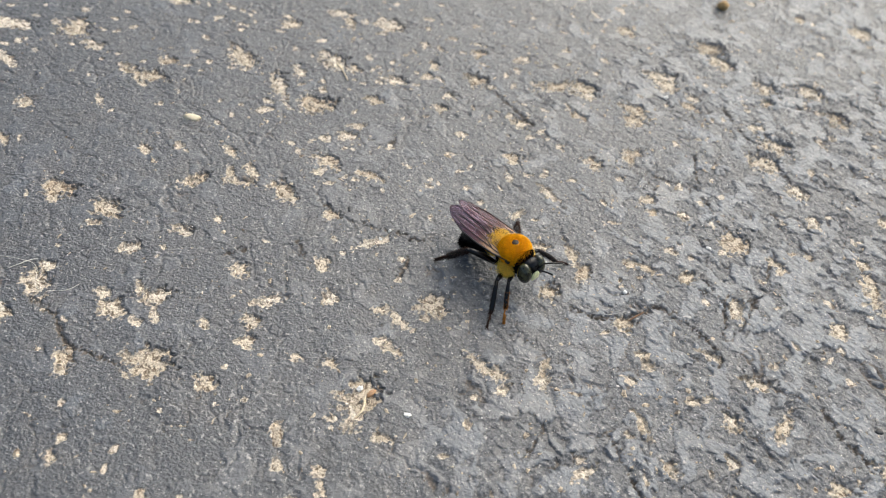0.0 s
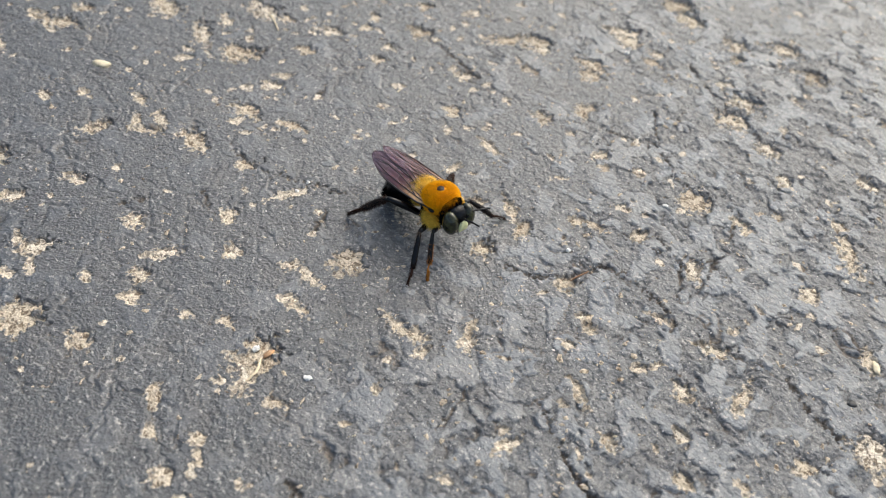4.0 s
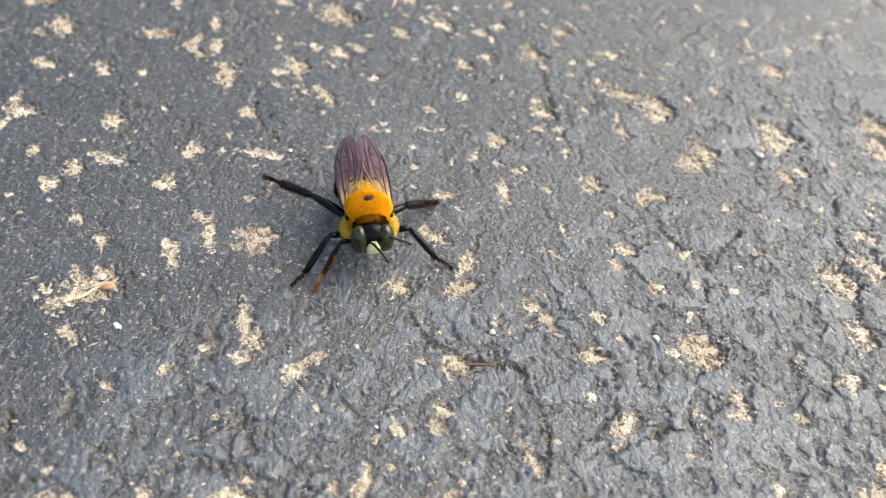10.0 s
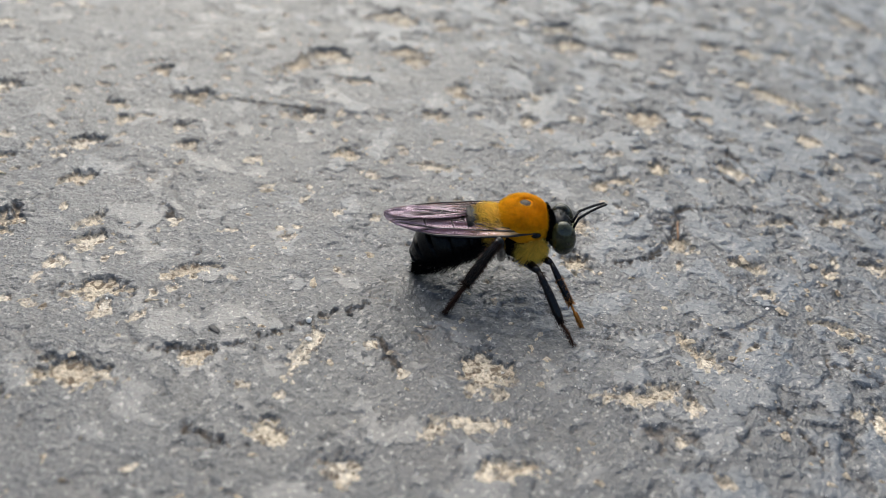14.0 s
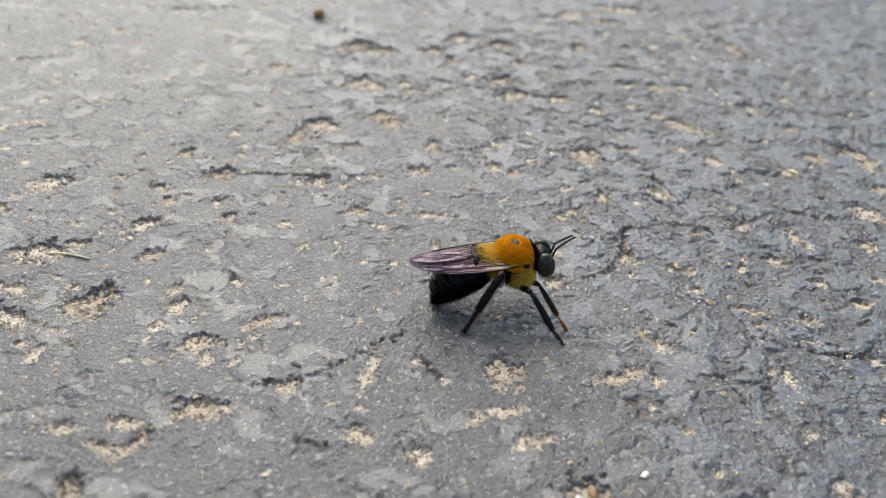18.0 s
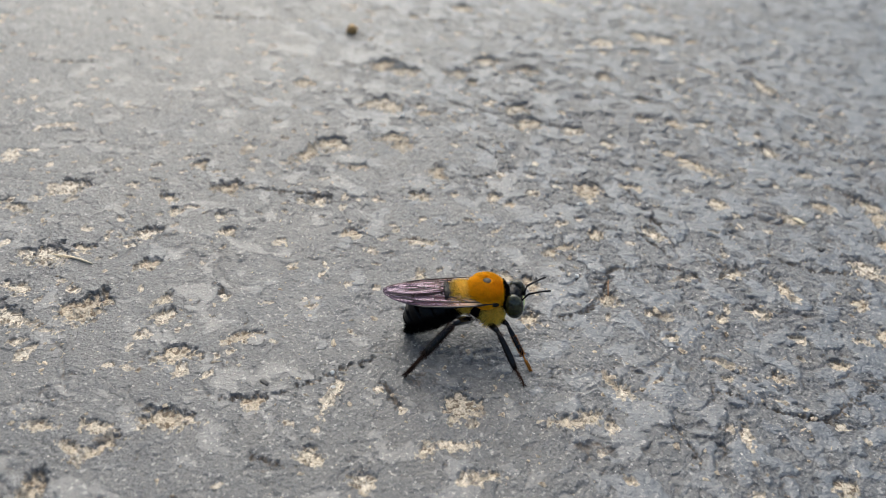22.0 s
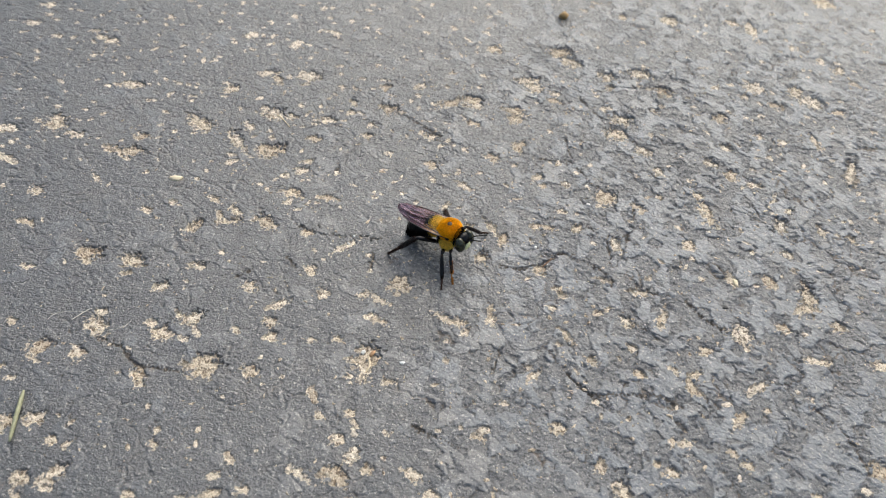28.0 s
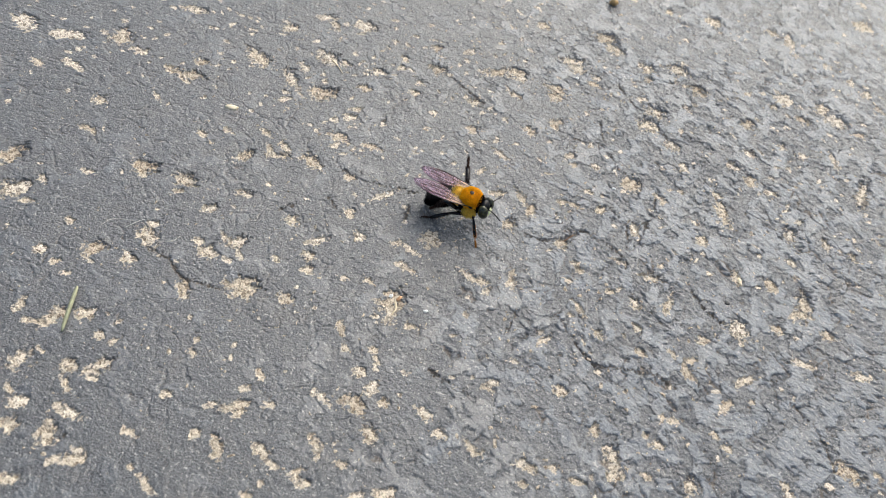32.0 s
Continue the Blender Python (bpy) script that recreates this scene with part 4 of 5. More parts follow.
        seg, vs, fs = 26, [], []
        ang = math.atan2(spine[k + 1][1] - spine[k][1], spine[k + 1][0] - spine[k][0])
        nx, nz = -math.sin(ang), math.cos(ang)
        if nz < 0:
            nx, nz = -nx, -nz
        for px, pz, ry, rz, grow in rows:
            for j in range(seg):
                t = 2 * math.pi * j / seg
                q = math.sin(t) * rz * grow
                vs.append(((px + nx * q) * MM, math.cos(t) * ry * grow * MM, (pz + nz * q) * MM))
        for r in range(len(rows) - 1):
            for j in range(seg):
                j2 = (j + 1) % seg
                fs.append((r * seg + j, r * seg + j2, (r + 1) * seg + j2, (r + 1) * seg + j))
        fs.append(tuple(range(seg - 1, -1, -1)))
        fs.append(tuple((len(rows) - 1) * seg + j for j in range(seg)))
        if abdomen is None:
            abdomen = part("abdomen", mesh("abdomen", vs, fs, DULL), bee, "glossy black abdomen in overlapping rings")
        else:
            part("abdomen_ring", mesh("abdomen_ring", vs, fs, DULL), abdomen)
    roots = []
    for k in range(6500):
        t = rng.uniform(1.2, len(spine) - 1.01)
        i = int(t)
        a, b = spine[i], spine[i + 1]
        p = [a[j] + (b[j] - a[j]) * (t - i) for j in range(4)]
        g = rng.uniform(0, 2 * math.pi)
        if math.sin(g) > 0.35 and t < 4.5 and rng.random() < 0.75:
            continue
        roots.append((Vector((p[0], math.cos(g) * p[2], p[1] + math.sin(g) * p[3])), Vector((-0.5, math.cos(g), math.sin(g))).normalized()))
    vs, fs = hairs(roots, 0.95, 0.024, Vector((-0.3, 0, -0.25)), rng)
    tagged(part("abdomen_hair", mesh("abdomen_hair", vs, fs, BLACK_FUZZ), abdomen), kind="stuff")
    vs, fs = ellipsoid(-3.5, 0, 7.9, 2.7, 2.8, 2.1, 24, 16, 0.06, 8)
    part("waist", mesh("waist", vs, fs, PALE), abdomen, "pale yellow furry waist")
    roots = over(-3.5, 0, 7.9, 2.7, 2.8, 2.1, 3200, lambda d: d.z > -0.6 and d.x < 0.3, rng)
    vs, fs = hairs(roots, 0.75, 0.032, Vector((-0.7, 0, -0.1)), rng)
    tagged(part("waist_hair", mesh("waist_hair", vs, fs, PALE_HAIR), abdomen, "pale yellow hair at the waist"), kind="stuff")
    # head, hinged at the neck
    neck = Vector((3.1, 0, 8.25))
    hd = Vector((1.75, 0, -0.25))
    vs, fs = ellipsoid(hd.x, 0, hd.z, 1.7, 2.85, 2.55, 28, 18, 0.0, 0, -12)
    head = part("head", mesh("head", vs, fs, BLACK), bee, "black head with pale yellow face", at=Matrix.Translation(neck * MM))
    for side in (-1, 1):
        vs, fs = ellipsoid(hd.x + 0.32, side * 1.95, hd.z + 0.15, 1.62, 1.42, 2.38, 24, 16, 0, 0, -12)
        part("eye", mesh("eye", vs, fs, EYE), head, "large grey-green compound eye")
        socket = Vector((hd.x + 1.55, side * 0.55, hd.z + 0.7))
        knee = Vector((0.75, side * 0.75, 1.35))
        vs, fs = loft([(0, 0, 0, 0.17), (*(knee * 0.5), 0.15), (*knee, 0.16)], 8)
        ant = part("antenna", mesh("antenna", vs, fs, BLACK), head, "bent black antenna", at=Matrix.Translation(socket * MM))
        rows = [(*knee, 0.15)]
        for k in range(1, 9):
            for e in (0.0, 0.85):
                s2 = k / 8 - (1 - e) / 8
                rows.append((knee.x + 3.5 * s2, knee.y + side * 1.0 * s2, knee.z + 1.3 * s2 - 0.5 * s2 * s2, 0.155 if e == 0 else 0.185))
        rows.append((knee.x + 3.62, knee.y + side * 1.05, knee.z + 0.82, 0.07))
        vs, fs = loft(rows, 8)
        part("flagellum", mesh("flagellum", vs, fs, BLACK), ant)
        rig["antenna", "left" if side > 0 else "right"] = (ant, socket)
        vs, fs = loft([(hd.x + 0.5, side * 1.1, hd.z - 1.9, 0.34), (hd.x + 0.8, side * 0.7, hd.z - 2.35, 0.28), (hd.x + 0.95, side * 0.2, hd.z - 2.55, 0.10)], 8)
        part("mandible", mesh("mandible", vs, fs, BLACK), head)
    # face shield: a slightly domed, six-sided plate
    vs, fs = [], []
    shape = [(-0.55, 0.75), (0.55, 0.75), (0.98, -0.5), (0.85, -1.45), (-0.85, -1.45), (-0.98, -0.5)]
    for ring, (f, out) in enumerate(((1.0, 0.12), (0.88, 0.42), (0.4, 0.55))):
        for fy, fz in shape:
            vs.append((hd.x + 1.45 + out - 0.10 * fz * fz, fy * f * 1.12, hd.z - 0.35 + fz * f * 1.15))
    tiltm = Matrix.Rotation(radians(-14), 4, "Y")
    c0 = Vector((hd.x, 0, hd.z))
    vs = [tuple((tiltm @ (Vector(v) - c0) + c0) * MM) for v in vs]
    for ring in range(2):
        for j in range(6):
            j2 = (j + 1) % 6
            fs.append((ring * 6 + j, ring * 6 + j2, ring * 6 + 6 + j2, ring * 6 + 6 + j))
    fs.append(tuple(12 + j for j in range(6)))
    part("face_plate", mesh("face_plate", vs, fs, FACE), head, "pale yellow face plate")
    roots = over(hd.x, 0, hd.z, 1.65, 2.75, 2.45, 420, lambda d: abs(d.y) < 0.55 and (d.z > 0.2 or d.z < -0.5), rng)
    vs, fs = hairs(roots, 0.5, 0.03, Vector((0, 0, 0)), rng)
    tagged(part("head_hair", mesh("head_hair", vs, fs, BLACK_FUZZ), head), kind="stuff")
    rig["head"] = (head, neck)
    # wings
    for side, name in ((-1, "right"), (1, "left")):
        root = Vector((1.2, side * 3.5, 9.5))
        vs, fs = wing_mesh(side)
        w = part("wing", mesh("wing", vs, fs, WING), bee, "smoky violet membrane wing with dark veins", at=Matrix.Translation(root * MM))
        for run in vein_paths(side):
            vs, fs = loft(run, 6, 0.8)
            part("vein", mesh("vein", vs, fs, VEIN), w)
        hv = [(v[0] * 0.72, v[1] * 0.62, v[2] - 0.35 * MM) for v in wing_mesh(side)[0]]
        part("hind_wing", mesh("hind_wing", hv, wing_mesh(side)[1], WING), w)
        rig["wing", name] = (w, root, side)
    # legs: knee, ankle, foot
    def leg(kind, name, side, *rest, **more):
        rig[kind, name] = leg_rig(bee, kind, side, *rest, rng=rng, **more)

    leg("fore", "right", -1, (5.2, -3.4, 6.0), (6.9, -7.2, 2.2), (7.8, -9.2, 0.25), 0.52, RUST, "black foreleg with rusty orange foot", fur=160)
    leg("fore", "left", 1, (3.4, 2.0, 4.2), (1.8, 1.5, 2.6), (0.6, 1.3, 2.2), 0.52, RUST, "black foreleg with rusty orange foot", fur=160)
    leg("middle", "right", -1, (1.9, -6.3, 6.0), (5.0, -10.4, 1.5), (6.3, -12.6, 0.25), 0.60, BROWN_HAIR, "bristly black middle leg")
    leg("middle", "left", 1, (1.8, 6.3, 6.0), (4.6, 10.4, 1.5), (5.7, 12.7, 0.25), 0.60, BROWN_HAIR, "bristly black middle leg")
    leg("hind", "right", -1, (-8.2, -7.2, 6.4), (-13.2, -11.0, 2.4), (-16.2, -13.4, 0.3), 0.74, BROWN_HAIR, "thick bristly black hind leg", fur=420)
    leg("hind", "left", 1, (-5.0, 6.4, 4.8), (-7.8, 10.6, 1.8), (-9.3, 13.1, 0.3), 0.74, BROWN_HAIR, "thick bristly black hind leg", fur=420)
    return rig


BEE = build_bee()
cam.data.dof.focus_object = BEE["head"][0]


# ---- grit and litter on the asphalt ----
def lump(seed, n=1.0):
    """A small faceted stone of unit size."""
    rng = random.Random(seed)
    bm = bmesh.new()
    bmesh.ops.create_icosphere(bm, subdivisions=2, radius=1.0)
    for v in bm.verts:
        d = v.co.normalized()
        v.co = v.co * (1 + 0.50 * noise.noise(d * 1.7 + Vector((seed * 3.1, 0, 0))) + 0.22 * noise.noise(d * 3.9 + Vector((0, seed, 0))))
    return bm


def stone(name, px, py, sx, sy, sz, turn, material, label, category, sink=0.25, seed=1):
    bm = lump(seed)
    for v in bm.verts:
        v.co = Vector((v.co.x * sx, v.co.y * sy, max(v.co.z, -0.75) * sz)) * 0.5 * MM
    me = bpy.data.meshes.new(name)
    bm.to_mesh(me)
    bm.free()
    me.polygons.foreach_set("use_smooth", [material is not WHITE] * len(me.polygons))
    me.materials.append(material)
    group = {"quartz_grain": "white quartz grains on the asphalt", "tar_crumb": "black crumbs of tar"}.get(name, "")
    ob = tagged(new(name, me), label, category, group)
    ob.matrix_basis = pose(px * MM, py * MM, (level(px, py) + sz * 0.5 * (0.75 - sink)) * MM, 0, 0, turn)
    return ob


def strand(name, way, radius, material, label, category, lift=0.15, flat=1.0, taper=True, sides=8):
    """A thin stalk or thread along places in mm, resting on the ground."""
    pts = [Vector((*w, 0)) for w in way]
    fine = []
    for k in range(len(pts) - 1):
        a, b, c, d = pts[max(k - 1, 0)], pts[k], pts[k + 1], pts[min(k + 2, len(pts) - 1)]
        for s in range(6):
            t = s / 6
            fine.append(0.5 * (2 * b + (c - a) * t + (2 * a - 5 * b + 4 * c - d) * t * t + (3 * b - 3 * c + d - a) * t**3))
    fine.append(pts[-1])
    high = [level(p.x, p.y) for p in fine]
    rows = []
    for k, p in enumerate(fine):
        near = high[max(0, k - 2) : k + 3]
        z = max(near) * 0.6 + sum(near) / len(near) * 0.4
        e = min(k, len(fine) - 1 - k) / (len(fine) / 2)
        rows.append((p.x, p.y, z + lift * radius, radius * (0.45 + 0.55 * min(1, 2.5 * e) if taper else 1)))
    vs, fs = loft(rows, sides, flat)
    o = Vector(vs[0])
    ob = tagged(new(name, mesh(name, [tuple(Vector(v) - o) for v in vs], fs, material)), label, category)
    ob.location = o
    return ob


def litter():
    stone("pebble", 23.5, 121, 3.6, 3.0, 2.8, 20, MOSS, "mossy yellow-brown pebble lying on the asphalt", "pebble", 0.1, 4)
    stone("stone", -85.3, 5.6, 4.2, 2.2, 0.9, 12, CREAM, "smooth cream oval stone set in the asphalt", "stone", 0.5, 6)
    stone("quartz_grain", -5.8, -44.9, 1.4, 1.0, 0.7, 30, WHITE, "white quartz grain on the asphalt", "grain", 0.2, 8)
    stone("quartz_grain", -16.2, -43.6, 1.3, 1.0, 0.8, 80, WHITE, "white quartz grain in a sandy hollow", "grain", 0.0, 9)
    stone("quartz_grain", 17.4, 70.3, 1.3, 1.1, 0.9, 10, WHITE, "bright white quartz grain on the asphalt", "grain", 0.1, 10)
    stone("quartz_grain", -28.9, -8.2, 0.9, 0.7, 0.6, 10, WHITE, "small white grain beside a sandy streak", "grain", 0.2, 11)
    stone("quartz_grain", -27.9, -5.4, 0.9, 0.7, 0.6, 70, WHITE, "small white grain beside a sandy streak", "grain", 0.2, 12)
    stone("quartz_grain", 24.0, 1.6, 1.0, 0.8, 0.7, 40, WHITE, "small white grain on dark asphalt", "grain", 0.2, 13)
    stone("quartz_grain", 38.1, 22.4, 1.1, 0.9, 0.7, 0, WHITE, "small white grain on dark asphalt", "grain", 0.2, 14)
    stone("wood_chip", -13.9, -43.5, 2.1, 1.0, 0.8, 70, CHIP, "orange-brown wood chip in a sandy hollow", "wood chip", 0.0, 15)
    stone("mineral_flake", 81.2, 0.6, 1.2, 3.0, 0.6, 20, CREAM, "upturned cream mineral flake on the asphalt", "flake", 0.0, 16)
    stone("tar_crumb", 77.9, -9.1, 1.7, 1.3, 0.6, 15, TAR, "black crumb of tar on the asphalt", "crumb", 0.2, 17)
    stone("tar_crumb", -38.6, -3.5, 0.8, 1.8, 0.2, 30, TAR, "thin black smear of tar", "crumb", 0.4, 18)
    strand("straw", [(-14.4, -49.6), (-13.7, -47.4), (-14.5, -44.8)], 0.22, STRAW, "short piece of dry straw in a hollow", "straw", lift=0.9)
    strand("twig", [(26.6, -5.2), (27.8, -3.4), (29.0, -1.7)], 0.17, TWIG, "tiny brown twig lying across a crack", "twig", lift=0.7)
    strand("dry_grass_stalk", [(-93.2, -71.4), (-91.8, -77), (-89.8, -84.6)], 0.55, GRASS, "dull green dry grass stem on the asphalt", "grass", lift=0.9)
    strand("grass_sprig", [(-65.4, 42.0), (-62.4, 39.4), (-59.0, 36.0)], 0.20, STRAW, "short dry grass sprig in a hollow", "grass", lift=0.9)
    strand("root_fibre", [(-98.0, -50.8), (-96.2, -47.9), (-90.3, -46.3), (-87.1, -46.7), (-83.9, -50.7), (-78.8, -49.2), (-76.9, -46.3)], 0.055, FIBRE, "curly bleached root fibre on the asphalt", "fibre", lift=0.9, taper=False, sides=5)
    strand("root_fibre", [(-92.0, -49.5), (-89.5, -46.0), (-88.2, -45.0)], 0.11, FIBRE, "short pale fibre tangled in a thread", "fibre", lift=0.9, sides=5)


litter()


def bits(count, sizes, reach, material, name, label, seed, clump=0.0):
    """Countless specks of grit bedded in the surface, joined into one part of the ground."""
    rng = np.random.RandomState(seed)
    base = np.array([(0, 0, 0.35), (1, 0, 0), (0.5, 0.87, 0), (-0.5, 0.87, 0), (-1, 0, 0), (-0.5, -0.87, 0), (0.5, -0.87, 0)])
    tri = np.array([(0, 1, 2), (0, 2, 3), (0, 3, 4), (0, 4, 5), (0, 5, 6), (0, 6, 1)])
    px = np.clip(rng.normal(0, reach, count * 3), -260, 260)
    py = np.clip(rng.normal(15, reach, count * 3), -180, 320)
    if clump:
        keep = fbm(px, py, 11, 3, seed) + rng.uniform(-0.25, 0.25, len(px)) > clump
        px, py = px[keep], py[keep]
    px, py = px[:count], py[:count]
    n = len(px)
    size = sizes[0] * (sizes[1] / sizes[0]) ** (rng.uniform(0, 1, n) ** 2.2)
    gx, gy, h = FIELD
    z = h[np.clip(np.searchsorted(gy, py), 0, len(gy) - 1), np.clip(np.searchsorted(gx, px), 0, len(gx) - 1)]
    turn, long = rng.uniform(0, 6.28, n), rng.uniform(1.0, 2.0, n)
    v = base[None] * rng.uniform(0.35, 1.5, (n, 7, 1)) * (size / 2)[:, None, None]
    v[:, :, 0] *= long[:, None]
    c, s = np.cos(turn)[:, None], np.sin(turn)[:, None]
    vx, vy = v[:, :, 0] * c - v[:, :, 1] * s, v[:, :, 0] * s + v[:, :, 1] * c
    co = np.stack([vx + px[:, None], vy + py[:, None], v[:, :, 2] + z[:, None] - 0.02 - 0.05 * (v[:, :, 2] == 0)], -1).reshape(-1, 3) * MM
    faces = (tri[None] + 7 * np.arange(n)[:, None, None]).reshape(-1, 3)
    me = bpy.data.meshes.new(name)
    me.from_pydata(co.tolist(), [], faces.tolist())
    me.materials.append(material)
    ob = part(name, me, GROUND, label)
    return tagged(ob, kind="stuff")


bits(10000, (0.2, 1.15), 90, SAND, "sandy_grit", "tan specks of grit bedded in the asphalt", 21, 0.05)
bits(27000, (0.10, 0.36), 85, PALE_GRIT, "pale_grit", "tiny pale mineral specks", 22)
bits(500, (0.2, 0.7), 70, CREAM, "cream_grit", "cream specks of worn aggregate", 23, 0.22)


# ---- bare sandy floors of the hollows ----
def floors():
    rng = random.Random(3)
    for k, (px, py, length, width, turn) in enumerate(PITS):
        hl, hw = length * 0.5 + 0.5, width * 0.5 + 0.5
        nu, nv = max(4, min(12, int(hl * 2 / 0.6))), max(4, min(9, int(hw * 2 / 0.6)))
        vs, fs = [], []
        for a in range(nu + 1):
            for b in range(nv + 1):
                u, v = (2 * a / nu - 1) * 1.25, (2 * b / nv - 1) * 1.25
                r = math.hypot(u, v)
                ex, ey = u * hl * math.cos(turn) - v * hw * math.sin(turn), u * hl * math.sin(turn) + v * hw * math.cos(turn)
                lean = max(-1, min(1, (0.42 * ex + 0.91 * ey) / (0.5 * (hl + hw))))
                p = Vector((u * hl + k * 7.7, v * hw, 0))
                z = (-0.42 - 0.30 * max(0, lean)) * min(1.0, 0.5 + 0.2 * width) + 0.36 * noise.noise(p * 0.9) + 0.26 * noise.noise(p * 2.3)
                z = min(z, -0.10) - 1.2 * max(0, r - 1.15)
                vs.append((u * hl * MM, v * hw * MM, z * MM))
        for a in range(nu):
            for b in range(nv):
                i = a * (nv + 1) + b
                fs.append((i, i + nv + 1, i + nv + 2, i + 1))
        ob = part("sandy_patch", mesh("sandy_patch", vs, fs, SAND), GROUND)
        ob.matrix_basis = Matrix.Translation((px * MM, py * MM, 0)) @ Matrix.Rotation(turn, 4, "Z")


floors()


def small_floors():
    """The bare floors of the small worn spots, joined into one part."""
    vs, fs = [], []
    for k, (px, py, length, width, turn) in enumerate(NICKS):
        hl, hw, c, s = length * 0.5 + 0.3, width * 0.5 + 0.3, math.cos(turn), math.sin(turn)
        i = len(vs)
        vs.append((px * MM, py * MM, -0.24 * MM))
        for ring in (0.6, 1.15):
            for j in range(10):
                t = 2 * math.pi * j / 10
                u, v = math.cos(t) * hl * ring, math.sin(t) * hw * ring
                z = -0.28 + 0.22 * noise.noise(Vector((u + k * 3.3, v, 0))) - (0.1 if ring > 1 else 0)
                vs.append(((px + u * c - v * s) * MM, (py + u * s + v * c) * MM, z * MM))
        for j in range(10):
            j2 = (j + 1) % 10
            fs += [(i, i + 1 + j, i + 1 + j2), (i + 1 + j, i + 11 + j, i + 11 + j2, i + 1 + j2)]
    tagged(part("worn_spots", mesh("worn_spots", vs, fs, SAND), GROUND, "small tan worn spots in the asphalt"), kind="stuff")


small_floors()


# ---- what moves: the bee shifts its body, legs, wings and head ----
def bend(rig, kind, name, foot, out=0.5):
    """The poses of a leg and of its shank that bring the foot to a place in the bee's space, mm. out: how far the knee leans outward."""
    leg, hip, knee, shin, shank = rig[kind, name]
    way = Vector(foot) - hip
    a, b = knee.length, shin.length
    far = min(max(way.length, abs(a - b) + 0.2), a + b - 0.03)
    d = way.normalized()
    side = 1 if hip.y > 0 else -1
    up = Vector((0, side * out, 1))
    up = (up - d * up.dot(d)).normalized()
    along = (a * a - b * b + far * far) / (2 * far)
    new_knee = d * along + up * math.sqrt(max(0, a * a - along * along))
    turn = knee.rotation_difference(new_knee)
    rest = turn.inverted() @ (d * far - new_knee)
    fold = shin.rotation_difference(rest)
    return Matrix.Translation(hip * MM) @ turn.to_matrix().to_4x4(), Matrix.Translation(knee * MM) @ fold.to_matrix().to_4x4()


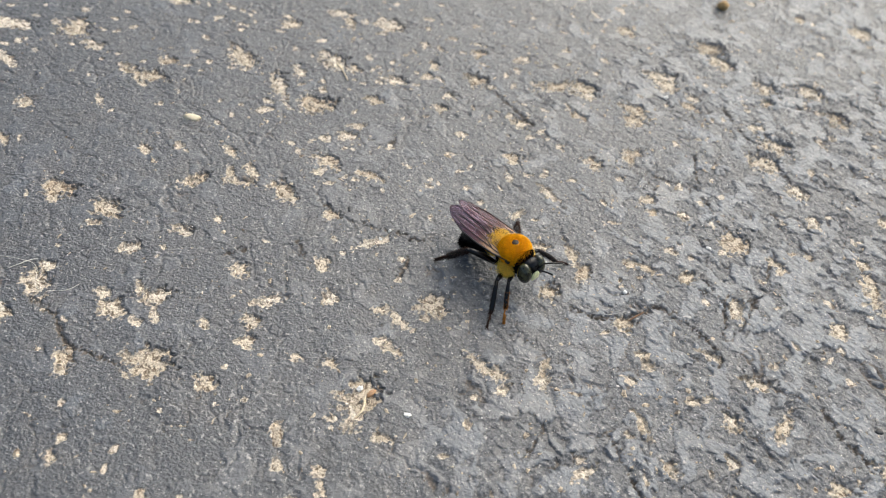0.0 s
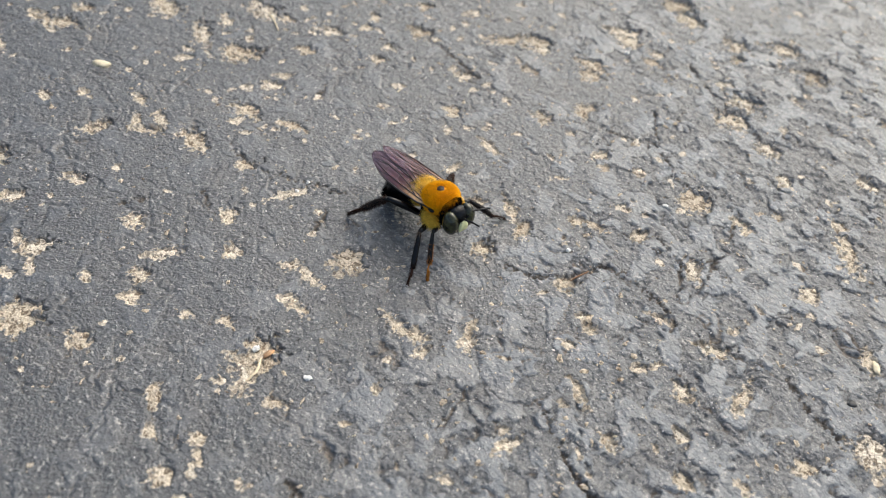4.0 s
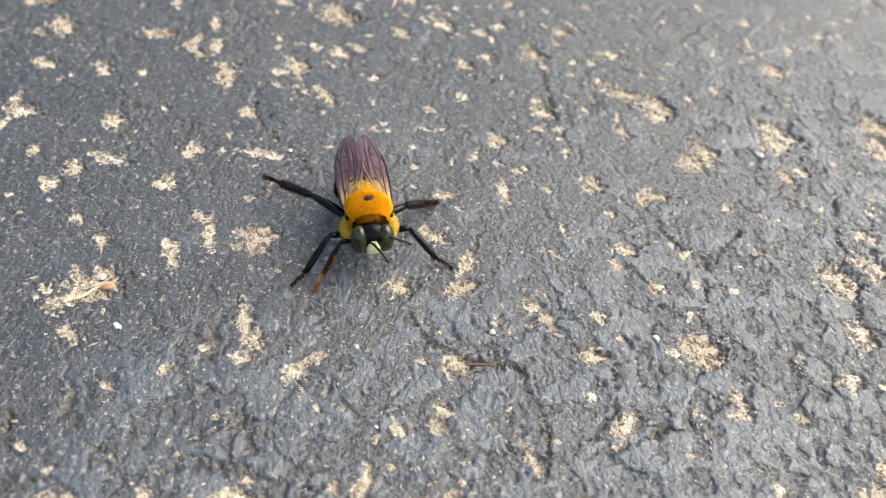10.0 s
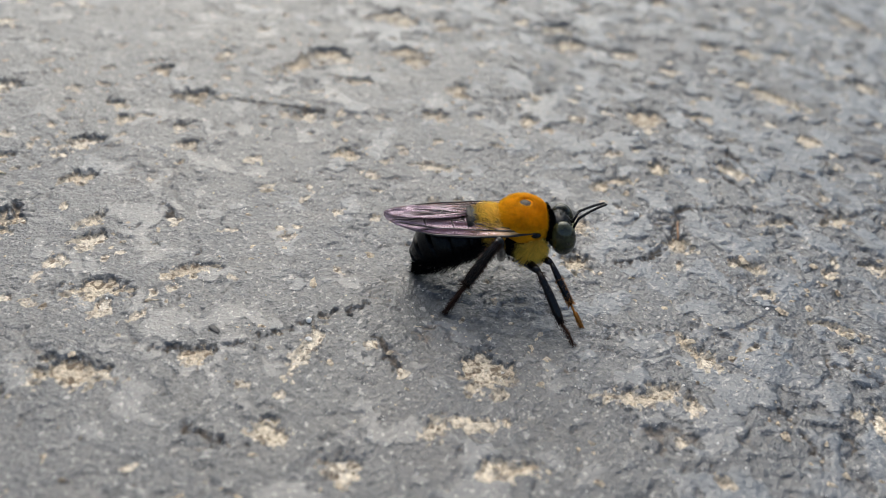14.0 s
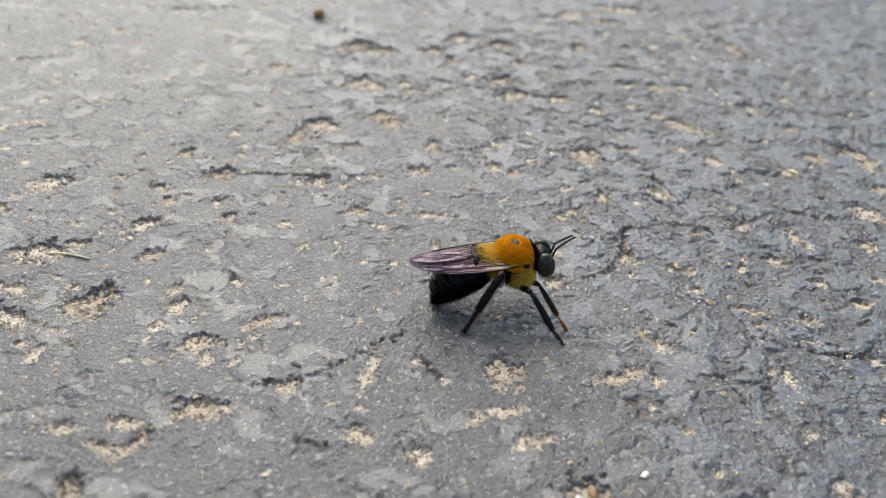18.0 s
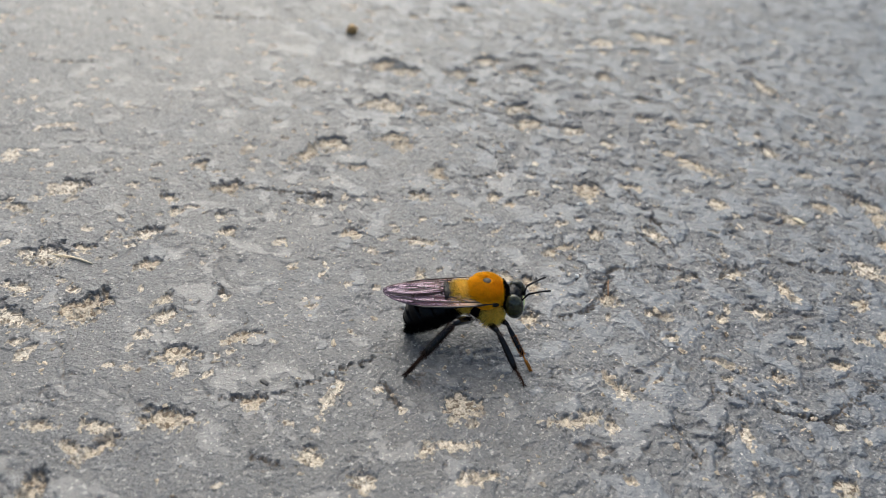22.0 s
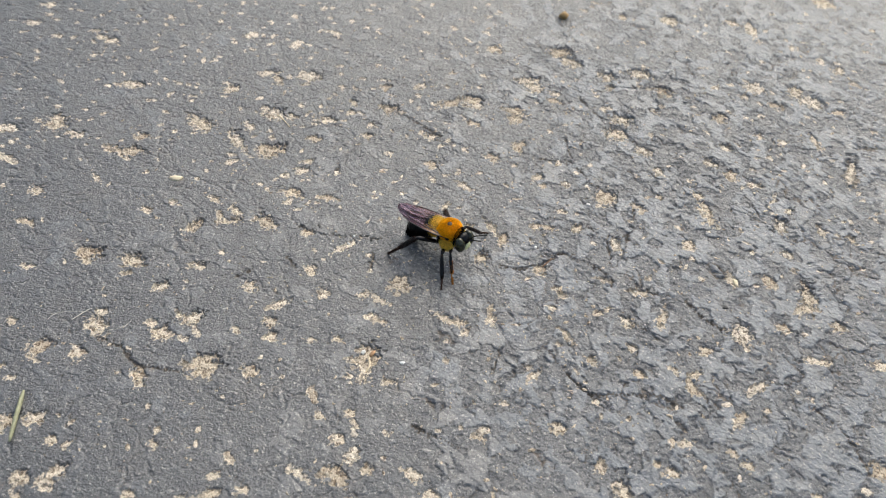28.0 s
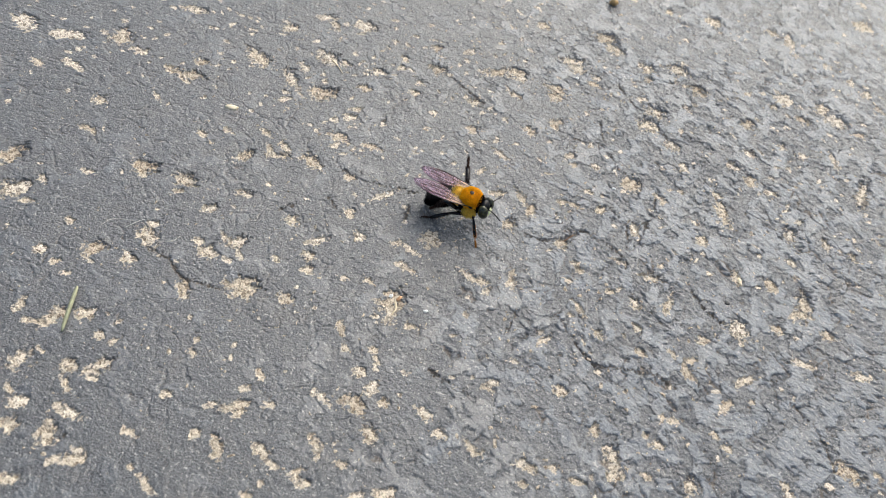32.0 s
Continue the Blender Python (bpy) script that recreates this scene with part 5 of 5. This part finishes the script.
def motions():
    def stand(x, y, turn, z=0.0, pitch=0.0, roll=0.0):
        return pose(x * MM, y * MM, z * MM, roll, pitch, turn)

    walk(BEE["bee"], [
        (0, stand(-0.1, -5.9, -24)), (3.5, stand(-0.2, -5.8, -24)), (6, stand(-0.4, -5.5, -25)), (9, stand(-0.2, -5.7, -24)), (11.5, stand(-0.2, -5.7, -24)),
        (14, stand(-0.5, -5.2, -23)), (19, stand(-0.6, -5.1, -23)), (23, stand(-0.8, -5.4, -24)), (26.5, stand(-0.7, -5.3, -24)), (29, stand(-0.7, -5.2, -24)),
        (31.3, stand(-0.7, -5.2, -24)), (31.4, stand(-4.0, -8.2, -9)), (32, stand(-4.0, -8.3, -9)),
    ])

    def keyed(kind, name, rows, out=0.5):
        poses = [(t, bend(BEE, kind, name, foot, out)) for t, foot in rows]
        leg, shank = BEE[kind, name][0], BEE[kind, name][4]
        walk(leg, [(t, p[0]) for t, p in poses])
        for piece in shank:
            walk(piece, [(t, p[1]) for t, p in poses])

    keyed("hind", "right", [
        (0, (-13.0, -8.8, 0.5)), (3.5, (-13.3, -9.8, 0.6)), (6, (-13.4, -13.6, 1.2)), (7.5, (-15.0, -14.8, 2.2)), (9, (-16.1, -15.7, 3.0)), (10.5, (-15.6, -15.2, 3.0)), (11.5, (-12.4, -10.8, 1.0)),
        (12.5, (-9.4, -8.6, 0.3)), (14.5, (-8.9, -8.2, 0.3)), (20.5, (-8.9, -8.2, 0.3)), (21.0, (-11.6, -10.2, 0.3)), (23, (-13.2, -11.3, 0.3)), (26, (-12.8, -10.8, 0.3)), (29, (-12.9, -10.8, 0.3)), (31.3, (-12.9, -10.8, 0.3)),
        (31.4, (-10.5, -2.6, 0.4)), (32, (-10.5, -2.6, 0.4)),
    ])
    keyed("hind", "left", [(0, (-9.3, 13.1, 0.3)), (31.3, (-9.3, 13.1, 0.3)), (31.4, (-7.0, 14.6, 9.0)), (32, (-7.0, 14.6, 9.0))])
    keyed("middle", "left", [(0, (5.7, 12.7, 0.25)), (31.3, (5.7, 12.7, 0.25)), (31.4, (3.0, 10.0, 0.3)), (32, (3.0, 10.0, 0.3))])
    keyed("middle", "right", [(0, (6.3, -12.6, 0.25)), (31.3, (6.3, -12.6, 0.25)), (31.4, (-11.5, -7.0, 0.3)), (32, (-11.5, -7.0, 0.3))])
    keyed("fore", "right", [(0, (7.8, -9.2, 0.25)), (31.3, (7.8, -9.2, 0.25)), (31.4, (7.2, -8.6, 0.25)), (32, (7.2, -8.6, 0.25))])

    def wings(name, rows):
        w, root, side = BEE["wing", name]
        walk(w, [(t, Matrix.Translation(root * MM) @ pose(0, 0, 0, -side * bank, lift, side * spread)) for t, spread, lift, bank in rows])

    for name in ("left", "right"):
        wings(name, [(0, 0, -5, 24), (4, 0, -5, 24), (9, -1, -3, 26), (14, 3, -5, 20), (26.5, 3, -5, 20), (31.3, 2, -3, 22), (31.4, -5, 0, 8), (32, -5, 0, 8)])

    def feelers(name, rows):
        ant, socket = BEE["antenna", name]
        root, rest = socket + BEE["head"][1], Vector((4.37, 1.8 if name == "left" else -1.8, 2.17))
        walk(ant, [(t, Matrix.Translation(socket * MM) @ rest.rotation_difference(Vector(tip) - root).to_matrix().to_4x4()) for t, tip in rows])

    feelers("left", [(0, (9.0, 5.4, 10.0)), (6, (7.2, 6.6, 9.2)), (9, (7.5, 6.4, 8.6)), (11.5, (8.6, 5.6, 9.4)), (13.5, (11.0, 3.8, 10.8)), (20, (11.0, 3.6, 10.8)), (23, (9.8, 5.4, 11.2)), (26, (9.3, 5.2, 10.0)), (31.3, (9.0, 6.0, 10.0)), (31.4, (8.0, 7.2, 10.4)), (32, (8.0, 7.2, 10.4))])
    feelers("right", [(0, (9.9, -0.2, 11.4)), (3.5, (9.8, -0.6, 11.0)), (6, (9.5, 0.2, 10.0)), (9, (9.3, 1.2, 9.0)), (11.5, (9.4, 0.0, 9.8)), (13.5, (9.8, 0.4, 12.0)), (20, (9.8, 0.4, 12.0)), (23, (10.4, -0.6, 10.9)), (26, (10.0, 0.3, 11.6)), (29, (10.0, 0.4, 11.8)), (31.3, (10.0, 0.4, 11.8)), (31.4, (9.7, -2.0, 9.0)), (32, (9.7, -2.0, 9.0))])

    head, neck = BEE["head"]
    walk(head, [(t, Matrix.Translation(neck * MM) @ pose(0, 0, 0, roll, pitch, turn)) for t, roll, pitch, turn in (
        (0, 0, 2, -2), (6, 0, 2, -2), (9, 0, 2, 0), (11.5, 0, 2, 0), (14, 0, 0, -4), (19, 0, 0, -4), (23, 0, 0, -14), (26, 0, 2, -10), (29, 0, 4, -6), (31.3, 0, 4, -6), (31.4, 0, 2, -4), (32, 0, 2, -4))])


motions()
